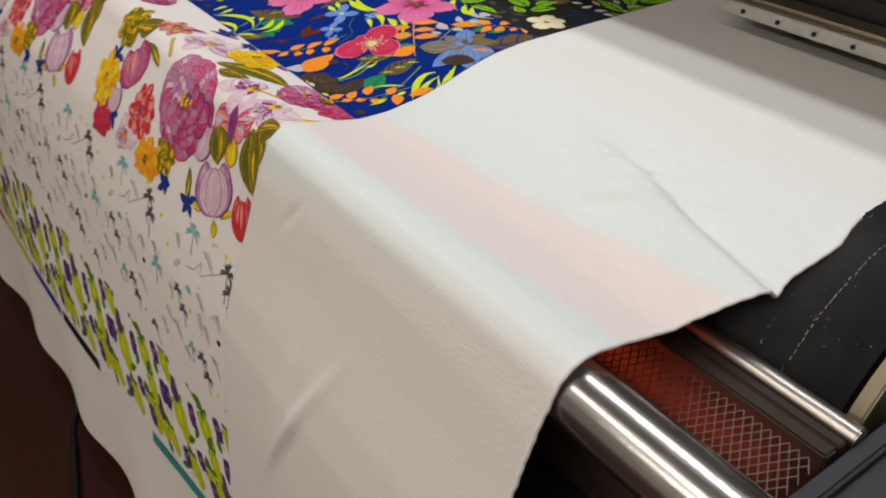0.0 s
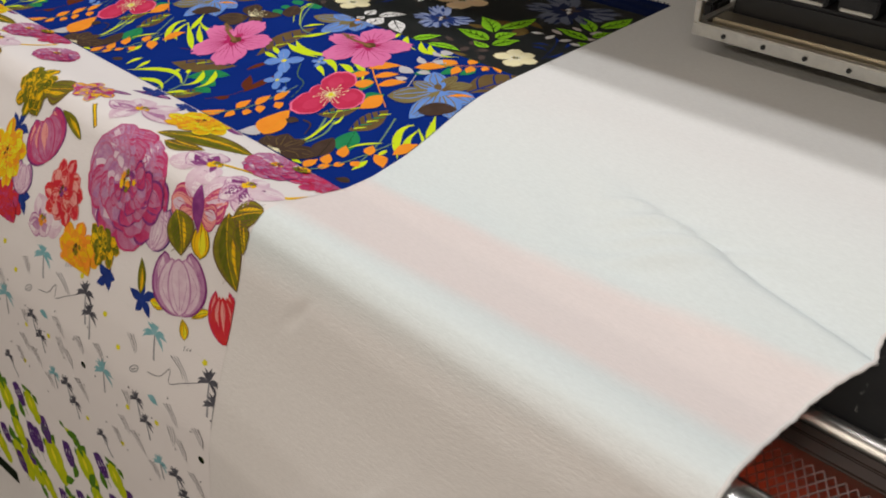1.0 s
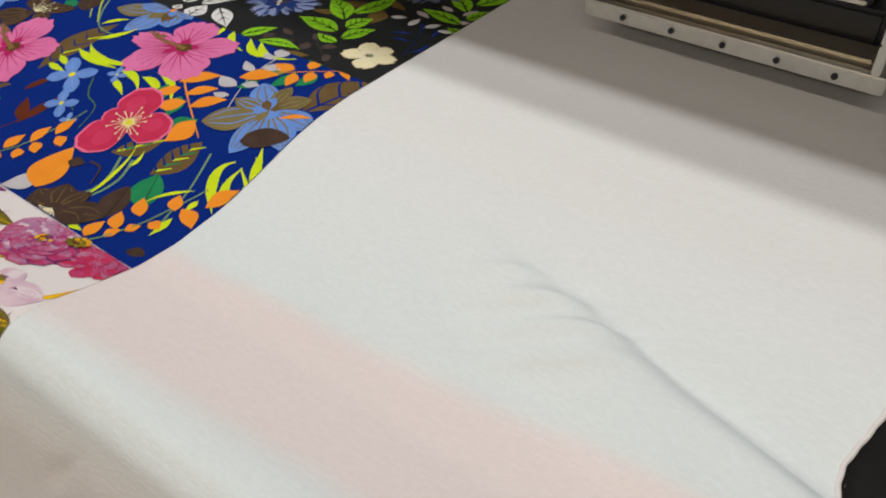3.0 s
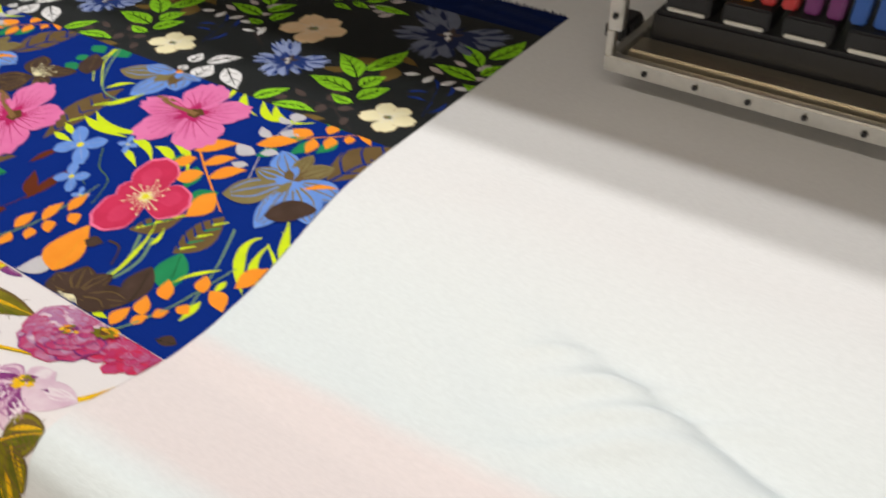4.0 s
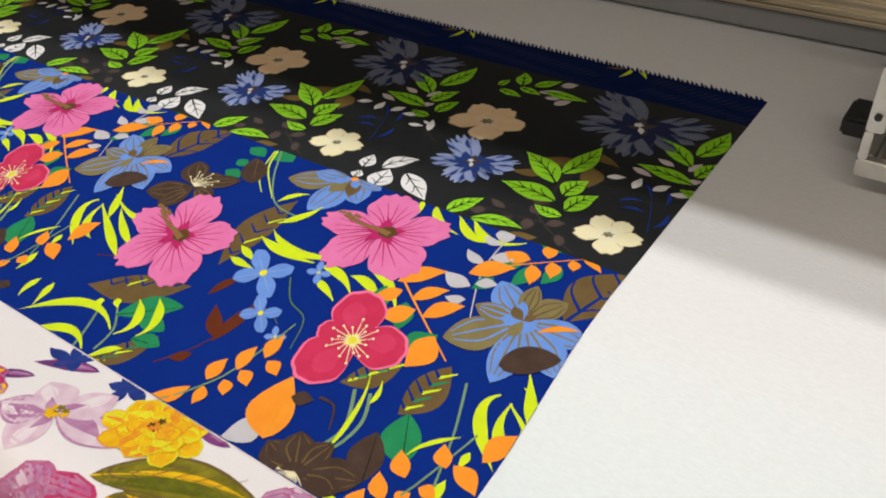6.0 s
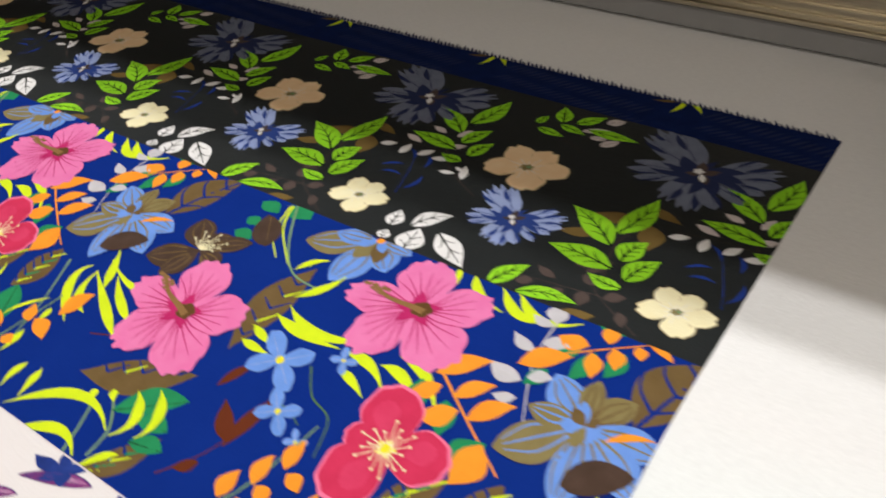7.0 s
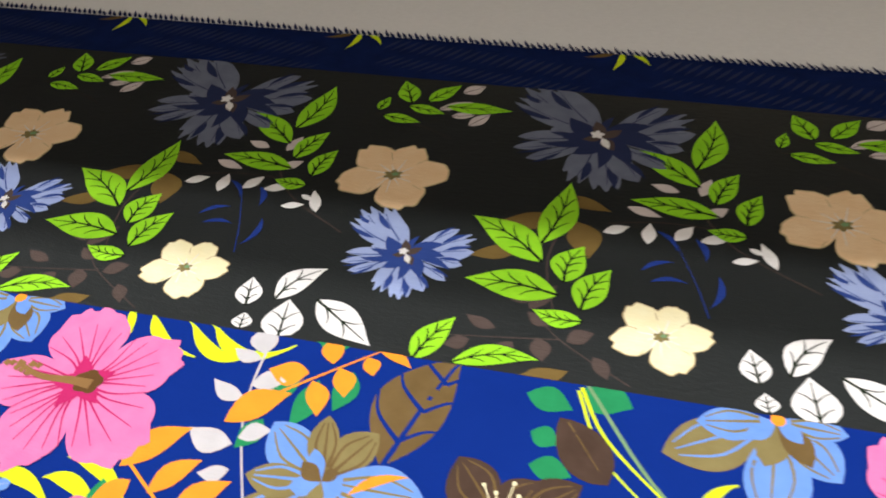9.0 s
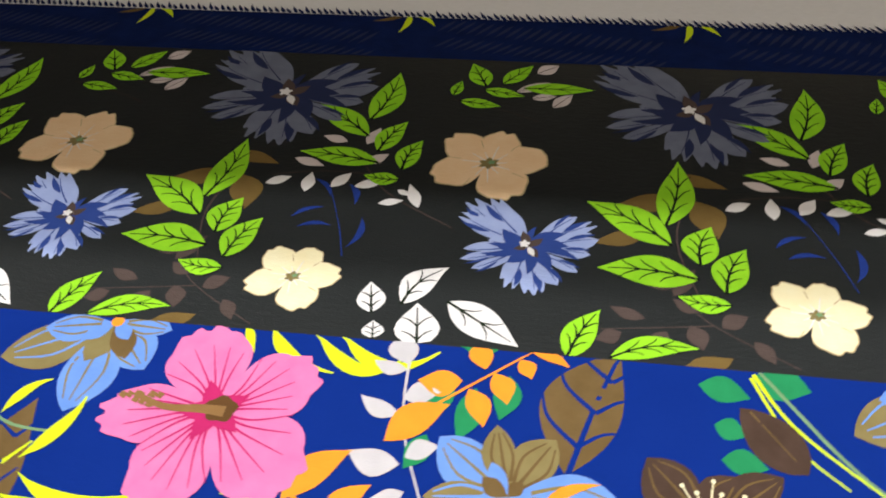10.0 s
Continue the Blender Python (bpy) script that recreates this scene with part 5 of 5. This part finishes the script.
def lily(c, tips, wide, tone, dark, heart="gold"):
    """Open lily: pale petals streaked with plum towards a yellow heart."""
    m = Motif("lily")
    c = np.array(c)
    for k, tip in enumerate(tips):
        wash(m, c, tip, wide, tone, "mauve" if k % 2 else "petal", "bloomwhite", 0.05 * (1 if k % 2 else -1), 0.52, 0.75, 1)
        m.leaf(c, c + (np.array(tip) - c) * (0.78 if k % 2 else 0.5), wide * (0.44 if k % 2 else 0.24), dark, 0.10)
    for k in range(9):
        m.disc(polar(c, wide * 0.24 * ((k * 0.618) % 1) ** 0.5, 137.5 * k), wide * 0.09, heart if k % 3 else "moss", 1, 0, 0.3, 5)
    return m


def frilled(name, c, r, tones, n=9, squash=1.25, turn=0.0, heart=None):
    m = Motif(name)
    for ring, k in enumerate((1.0, 0.76, 0.52, 0.32)):
        for j in range(n):
            a = 360 * j / n + 23 * ring + turn
            p = polar((0, 0), r * k * (0.94 + 0.09 * math.sin(4.3 * j + ring)), a)
            tone = tones[(j + ring) % len(tones)]
            wash(m, c, (c[0] + p[0], c[1] + p[1] * squash), r * 0.46 * (1 - 0.12 * ring), tone, tones[(j + ring + 1) % len(tones)], tones[(j + 2 * ring + 2) % len(tones)], 0.06, 0.70, 0.5, 2)
    if heart:
        for k in range(8):
            m.disc(polar(c, r * 0.2 * ((k * 0.618) % 1), 137.5 * k), r * 0.06, heart if k % 2 else "pistil", 1, 0, 0.3, 5)
    return m


def moss_leaf(pieces):
    """Olive leaves with a yellow midrib, ribs and darker blotches."""
    m = Motif("moss_leaf")
    for a, b, w, bend in pieces:
        a, b = np.array(a), np.array(b)
        d = b - a
        n = np.array([-d[1], d[0]])
        u = n / np.hypot(*n)
        m.leaf(a, b, w, "khaki", bend, 0.45, 0.8)
        m.leaf(a + d * 0.02, b - d * 0.03, w * 0.88, "moss", bend, 0.45, 0.8)
        m.leaf(a + d * 0.1 - u * w * 0.16, b - d * 0.08 - u * w * 0.10, w * 0.34, "fern", bend)
        m.leaf(a + d * 0.2 + u * w * 0.2, b - d * 0.12 + u * w * 0.12, w * 0.12, "gold", bend)
        at = lambda t: a + d * t + n * bend * 4 * t * (1 - t)
        m.stroke([at(0), at(0.35), at(0.7), at(0.96)], 0.0014, 0.0006, "gold")
        for k in range(6):
            t = 0.1 + 0.12 * k
            for side in (-1, 1):
                m.stroke([at(t), at(t + 0.10) + u * side * w * 0.20, at(t + 0.16) + u * side * w * 0.36], 0.0009, 0.0004, "khaki", 3)
    return m


INK["fern"] = ink("ink_fern", (0.16, 0.17, 0.014), (0.08, 0.09, 0.01), 0.5, 110)
fl = [moss_leaf([((-0.2249, -0.3806), (-0.1142, -0.3262), 0.042, 0.09), ((-0.2000, -0.3860), (-0.1500, -0.3660), 0.026, -0.05)])]
for a, b, w in (((-0.2108, -0.3016), (-0.1720, -0.3000), 0.016), ((-0.370, -0.330), (-0.318, -0.305), 0.014), ((-0.385, -0.365), (-0.352, -0.340), 0.012)):
    fl.append(wash(Motif("plum_bud"), a, b, w, "plum", "violet", "mauve"))
for c in ((-0.473, -0.467), (-0.4193, -0.5377), (-0.350, -0.309), (-0.285, -0.303), (-0.215, -0.562), (-0.145, -0.560)):
    fl.append(Motif("blue_star"))
    for k in range(5):
        fl[-1].leaf(c, polar(c, 0.022 + 0.006 * math.sin(7 * k + 40 * c[0]), 72 * k + 300 * c[0]), 0.012, "cobalt", 0.06)
stem = Motif("yellow_stem")
stem.stroke([(-0.3451, -0.3928), (-0.3260, -0.4060), (-0.3112, -0.4172)], 0.006, 0.006, "moss")
stem.stroke([(-0.3451, -0.3928), (-0.3260, -0.4055), (-0.3112, -0.4165)], 0.0025, 0.003, "gold")
fl.append(stem)
stalk = Motif("yellow_stalk")
stalk.stroke([(-0.1164, -0.3762), (-0.0900, -0.3640), (-0.0628, -0.3526)], 0.0055, 0.0035, "gold")
stalk.stroke([(-0.1164, -0.3775), (-0.0900, -0.3655), (-0.0628, -0.3536)], 0.0014, 0.001, "moss")
fl.append(stalk)
edge = Motif("yellow_stalk")
edge.stroke([(-0.0300, -0.3740), (-0.0079, -0.3700), (0.0020, -0.3450), (0.0056, -0.3214)], 0.007, 0.004, "gold")
fl.append(edge)
fl.append(peony("rose", (-0.0790, -0.3235), 0.046, 0, 0.80))
fl.append(frilled("rose", (-0.0250, -0.3100), 0.038, ["magenta", "peony", "magenta", "crimson"], 8, 0.75, 10))
fl[-2].disc((-0.0560, -0.3070), 0.010, "moss", 0.7, 20, 0.2, 9)
for k in range(12):
    fl[-2].disc(polar((-0.0550, -0.3065), 0.009 * ((k * 0.618) % 1), 137.5 * k), 0.0022, ("gold", "pistil", "flame")[k % 3])
fl.append(peony("peony", (-0.2180, -0.4530), 0.088, 0, 0.80, (0.004, 0.002)))
fl.append(peony("rose", (-0.5450, -0.3450), 0.040, 0, 0.8))
fl.append(tulip("pink_tulip", (-0.4226, -0.4344), (-0.3851, -0.4830), 0.076, "magenta", "peony", "plum", "salmon"))
fl.append(frilled("red_carnation", (-0.3320, -0.5030), 0.044, ["scarlet", "salmon", "scarlet"], 10, 0.95, 10, "plum"))
fl.append(lily((-0.2996, -0.3574), ((-0.2986, -0.4007), (-0.3423, -0.3751), (-0.3359, -0.3368), (-0.2346, -0.3542), (-0.2800, -0.3150)), 0.034, "petal", "mauve"))
fl.append(lily((-0.1125, -0.3803), ((-0.1652, -0.4054), (-0.1578, -0.3800), (-0.1000, -0.4280), (-0.1350, -0.3560), (-0.0890, -0.4060)), 0.032, "petal", "plum"))
fl.append(lily((-0.0503, -0.3812), ((-0.0906, -0.4163), (-0.0282, -0.4145), (-0.0023, -0.3703), (-0.0795, -0.3853), (-0.0420, -0.3590), (-0.0640, -0.4120)), 0.030, "petal", "plum"))
fl.append(lily((-0.3631, -0.5488), ((-0.3837, -0.5201), (-0.3917, -0.5649), (-0.3183, -0.5407), (-0.3480, -0.5643), (-0.3500, -0.5250)), 0.032, "petal", "mauve", "flame"))
fl.append(moss_leaf([((-0.0390, -0.4180), (0.0000, -0.4885), 0.046, -0.08), ((-0.0320, -0.4210), (0.0040, -0.3990), 0.032, 0.04), ((-0.0200, -0.4190), (-0.0015, -0.4480), 0.026, 0.0), ((-0.1191, -0.4450), (-0.0948, -0.4880), 0.048, 0.08)]))
butterfly = Motif("butterfly")
wash(butterfly, (-0.0760, -0.4380), (-0.0642, -0.4800), 0.032, "gold", "moss", "yellowdot", 0.0, 0.62, 0.6)
for a, b, w in (((-0.0880, -0.4330), (-0.1340, -0.4370), 0.040), ((-0.0850, -0.4310), (-0.0460, -0.4110), 0.040), ((-0.0880, -0.4350), (-0.1110, -0.4560), 0.030), ((-0.0840, -0.4340), (-0.0520, -0.4330), 0.030)):
    wash(butterfly, a, b, w, "salmon", "magenta", "petal", 0.0, 0.66, 0.5, 5)
butterfly.leaf((-0.0960, -0.4080), (-0.0760, -0.4560), 0.020, "plum")
fl.append(butterfly)
fl.append(tulip("white_tulip", (-0.1017, -0.4860), (-0.0784, -0.5520), 0.082, "mauve", "petal", "plum"))
for a, b, w in (((-0.100, -0.548), (-0.132, -0.556), 0.014), ((-0.074, -0.552), (-0.064, -0.574), 0.016), ((-0.060, -0.546), (-0.034, -0.526), 0.010)):
    fl.append(wash(Motif("golden_sepal"), a, b, w, "gold", "moss", "yellowdot"))
fl.append(tulip("red_bud", (-0.0210, -0.4964), (-0.0020, -0.5500), 0.038, "scarlet", "scarlet", "magenta", "salmon"))
daffodil = frilled("yellow_daffodil", (-0.2280, -0.3210), 0.048, ["gold", "yellowdot", "gold", "flame"], 9, 0.85, 0, "flame")
fl += [daffodil, frilled("yellow_daffodil", (-0.4754, -0.5009), 0.046, ["gold", "yellowdot", "flame"], 8, 0.95, 20, "flame")]
fl.append(frilled("pansy", (-0.3836, -0.3742), 0.038, ["gold", "magenta", "mauve"], 6, 0.8, 12, "plum"))
fl.append(frilled("moss_flower", (-0.4720, -0.4140), 0.044, ["moss", "fern", "gold"], 8, 0.9))
fl.append(moss_leaf([((-0.4000, -0.3900), (-0.4480, -0.4080), 0.046, 0.05), ((-0.4620, -0.4200), (-0.4400, -0.4440), 0.036, 0.0)]))
fl.append(frilled("flame_lily", (-0.2790, -0.5560), 0.048, ["flame", "gold", "orange"], 8, 0.75, 0, "moss"))
fl.append(frilled("moss_flower", (-0.2320, -0.5280), 0.034, ["moss", "gold", "fern"], 7, 0.9))
fl.append(frilled("red_carnation", (-0.4500, -0.5560), 0.040, ["scarlet", "magenta", "scarlet"], 8, 0.8))
for a, b, w in (((-0.3879, -0.4206), (-0.3300, -0.4390), 0.015), ((-0.1600, -0.5160), (-0.1500, -0.5560), 0.015)):
    fl.append(wash(Motif("yellow_bud"), a, b, w, "moss", "fern", "gold"))
fl.append(tulip("mauve_bud", (-0.1421, -0.4480), (-0.1469, -0.5020), 0.042, "mauve", "petal", "violet"))
fl.append(tulip("mauve_bud", (-0.4300, -0.4950), (-0.4260, -0.5360), 0.038, "mauve", "petal", "violet"))
repeat(fl, floral_panel, -0.5775, -0.2985, 0.600, near=1, far=2)

# ---- beach sketch panel
palm_panel = panel("palm_sketch_print", -0.835, -0.5785, INK_PAPER, "white print with small grey and teal palm sketches")


def palm_tree(name, top, foot, r, tone, trunk):
    m = Motif(name)
    m.stroke([top, foot], 0.0026, 0.0034, trunk, 3)
    for k in range(9):
        a = 200 - 27 * k + (5 if k % 2 else -5)
        q = polar(top, r * (0.9 + 0.2 * math.sin(3.1 * k)), a)
        m.leaf(top, (q[0], q[1] - 0.25 * r * abs(math.cos(radians(a)))), r * 0.22, tone, 0.12 if a < 90 else -0.12)
    return m


sk = [
    palm_tree("teal_palm", (-0.113, -0.590), (-0.108, -0.620), 0.024, "teal", "pencil"),
    palm_tree("teal_palm", (-0.204, -0.686), (-0.205, -0.718), 0.024, "teal", "pencil"),
    palm_tree("dark_palm", (-0.0140, -0.600), (-0.009, -0.640), 0.021, "graphite", "pencil"),
    palm_tree("dark_palm", (-0.0010, -0.622), (0.002, -0.655), 0.020, "graphite", "pencil"),
    palm_tree("dark_palm", (-0.1350, -0.688), (-0.128, -0.716), 0.017, "graphite", "pencil"),
    palm_tree("dark_palm", (-0.1180, -0.712), (-0.112, -0.735), 0.017, "graphite", "pencil"),
    palm_tree("dark_palm", (-0.0640, -0.760), (-0.056, -0.790), 0.019, "graphite", "pencil"),
    palm_tree("dark_palm", (-0.0480, -0.782), (-0.042, -0.806), 0.018, "graphite", "pencil"),
    palm_tree("teal_palm", (-0.0950, -0.760), (-0.090, -0.782), 0.017, "teal", "pencil"),
    palm_tree("dark_palm", (-0.2250, -0.800), (-0.205, -0.826), 0.016, "graphite", "pencil"),
]
scribbles = []


def sketch(name):
    scribbles.append(Motif(name))
    return scribbles[-1]


sketch("shore_line").stroke([(-0.1175, -0.6397), (-0.095, -0.634), (-0.078, -0.616), (-0.0773, -0.634), (-0.055, -0.622), (-0.028, -0.607)], 0.0010, 0.0008, "graphite")
board = sketch("surf_board")
board.disc((-0.1417, -0.648), 0.010, "pencil", 0.45, 35)
board.disc((-0.1417, -0.648), 0.008, "paper", 0.35, 35)
board.stroke([(-0.147, -0.652), (-0.137, -0.645)], 0.0010, 0.0010, "graphite", 2)
sketch("black_dot").disc((-0.0140, -0.7005), 0.0052, "vein", 0.85)
for c in ((-0.0262, -0.5817), (-0.1556, -0.711), (-0.0965, -0.6993), (-0.1755, -0.6364), (-0.2066, -0.6072), (-0.176, -0.781), (-0.02, -0.79)):
    sketch("yellow_shell").disc(c, 0.0042, "yellowdot", 0.8, 30, 0.15, 5)
sketch("teal_leaf").leaf((-0.112, -0.668), (-0.092, -0.672), 0.010, "teal", 0.1)
for j, (x, s, dx, ds) in enumerate(((-0.080, -0.600, 0.036, -0.020), (-0.062, -0.585, 0.004, 0.020), (-0.082, -0.662, 0.026, -0.020), (-0.076, -0.690, 0.010, -0.024), (-0.062, -0.700, 0.020, -0.022), (-0.160, -0.610, 0.018, -0.018), (-0.178, -0.735, 0.020, -0.020), (-0.155, -0.745, 0.030, -0.022), (-0.196, -0.765, 0.018, -0.022), (-0.120, -0.770, 0.022, -0.018), (-0.040, -0.735, 0.030, -0.024), (-0.225, -0.655, 0.024, -0.018), (-0.165, -0.690, 0.012, -0.018), (-0.030, -0.665, 0.020, -0.018))):
    for k in range(3):
        sketch("pencil_line").stroke([(x + 0.005 * k, s + 0.002 * k), (x + dx / 2 + 0.005 * k, s + ds / 2 + 0.002), (x + dx * (0.7 + 0.15 * k), s + ds * (0.8 + 0.1 * k))], 0.0012, 0.0006, "pencil" if (j + k) % 3 else "graphite", 3)
for k in range(16):
    sketch("pencil_dot").disc((-0.238 + 0.0148 * k, -0.64 - 0.17 * ((k * 0.37) % 1)), 0.0014, "graphite", 0.8)
INK["paper"] = INK_PAPER
repeat([*sk, *scribbles], palm_panel, -0.835, -0.5785, 0.2365, near=1, far=5)

# ---- lemon and lavender panel
lemon_panel = panel("lemon_lavender_print", -1.045, -0.836, INK_PAPER, "white print with lemons and lavender sprigs")


def lemons(c, k):
    m = Motif("lemon_branch")
    m.stroke([(c[0] - 0.012 * k, c[1] + 0.045 * k), (c[0], c[1] + 0.01 * k), (c[0] + 0.012 * k, c[1] - 0.03 * k)], 0.0018, 0.0012, "leaf")
    for a, b, w in (((-0.012, 0.030), (-0.032, 0.058), 0.020), ((-0.006, 0.022), (0.004, 0.050), 0.014), ((0.010, -0.004), (0.030, -0.030), 0.016), ((-0.016, 0.010), (-0.034, 0.024), 0.013)):
        m.leaf((c[0] + a[0] * k, c[1] + a[1] * k), (c[0] + b[0] * k, c[1] + b[1] * k), w * 1.3 * k, "leaf", 0.08)
    m.leaf((c[0] - 0.018 * k, c[1] + 0.034 * k), (c[0] + 0.010 * k, c[1] - 0.030 * k), 0.050 * k, "lemon", 0.04, 0.5, 0.45)
    m.leaf((c[0] + 0.004 * k, c[1] + 0.0 * k), (c[0] + 0.024 * k, c[1] - 0.045 * k), 0.036 * k, "lemon", 0.06, 0.5, 0.45)
    m.leaf((c[0] - 0.010 * k, c[1] + 0.018 * k), (c[0] + 0.004 * k, c[1] - 0.012 * k), 0.010 * k, "yellowdot")
    return m


def lavender(a, b):
    m = Motif("lavender_sprig")
    a, b = np.array(a), np.array(b)
    m.stroke([a + (b - a) * 1.5, a], 0.0012, 0.0010, "leaf", 3)
    d = b - a
    n = np.array([-d[1], d[0]]) / np.hypot(*d)
    for k in range(9):
        for side in (-1, 0, 1):
            q = a + d * (k / 8.5)
            w = 0.0085 * math.sin(math.pi * (0.2 + 0.7 * k / 9))
            m.disc(q + n * side * w, 0.0043, "violet", 0.7, 40 * k, 0.2, 4)
    return m


lem = [lemons((-0.260, -0.996), 0.85), lemons((-0.155, -0.930), 0.9), lemons((-0.070, -0.892), 0.8), lemons((-0.020, -0.990), 0.8),
       lavender((-0.180, -0.870), (-0.166, -0.908)), lavender((-0.236, -0.945), (-0.222, -0.985)), lavender((-0.150, -0.990), (-0.138, -1.022)), lavender((-0.038, -0.848), (-0.020, -0.876)), lavender((-0.098, -0.958), (-0.085, -0.985))]
for a, b, w, tone in (((-0.118, -0.850), (-0.092, -0.862), 0.011, "lemon"), ((-0.09, -0.862), (-0.075, -0.880), 0.012, "leaf"), ((-0.13, -0.845), (-0.118, -0.852), 0.008, "leaf"), ((-0.20, -0.84), (-0.185, -0.85), 0.01, "leaf")):
    lem.append(Motif("small_lemon_leaf").leaf(a, b, w, tone, 0.1))
lem += [lemons((-0.205, -0.862), 0.62), lemons((-0.115, -1.010), 0.70), lemons((-0.190, -1.005), 0.60), lemons((-0.045, -0.940), 0.62),
        lavender((-0.205, -0.905), (-0.192, -0.940)), lavender((-0.120, -0.880), (-0.108, -0.915)), lavender((-0.060, -0.990), (-0.048, -1.025)), lavender((-0.010, -0.905), (0.002, -0.940))]
for x, y, a in ((-0.13, -0.96, 40), (-0.23, -0.90, 120), (-0.085, -0.845, 200), (-0.005, -1.02, 300), (-0.165, -1.035, 20), (-0.06, -0.92, 70), (-0.20, -0.975, 160), (-0.10, -0.905, 260)):
    lem.append(Motif("lemon_leaf").leaf((x, y), polar((x, y), 0.030, a), 0.015, "leaf", 0.08))
repeat(lem, lemon_panel, -1.045, -0.836, 0.2100, near=1, far=6)

# ---- colour bars below the last panel
for k, tone in enumerate(("tealbar", "vein", "bluebar", "lemon", "scarlet", "tealbar")):
    bar = panel("colour_bar", -1.078, -1.052, INK[tone], "printed colour test bar", -0.285 - 0.215 * k - 0.205 + (0.21 if k == 0 else 0), -0.29 - 0.215 * k + (0.21 if k == 0 else 0))
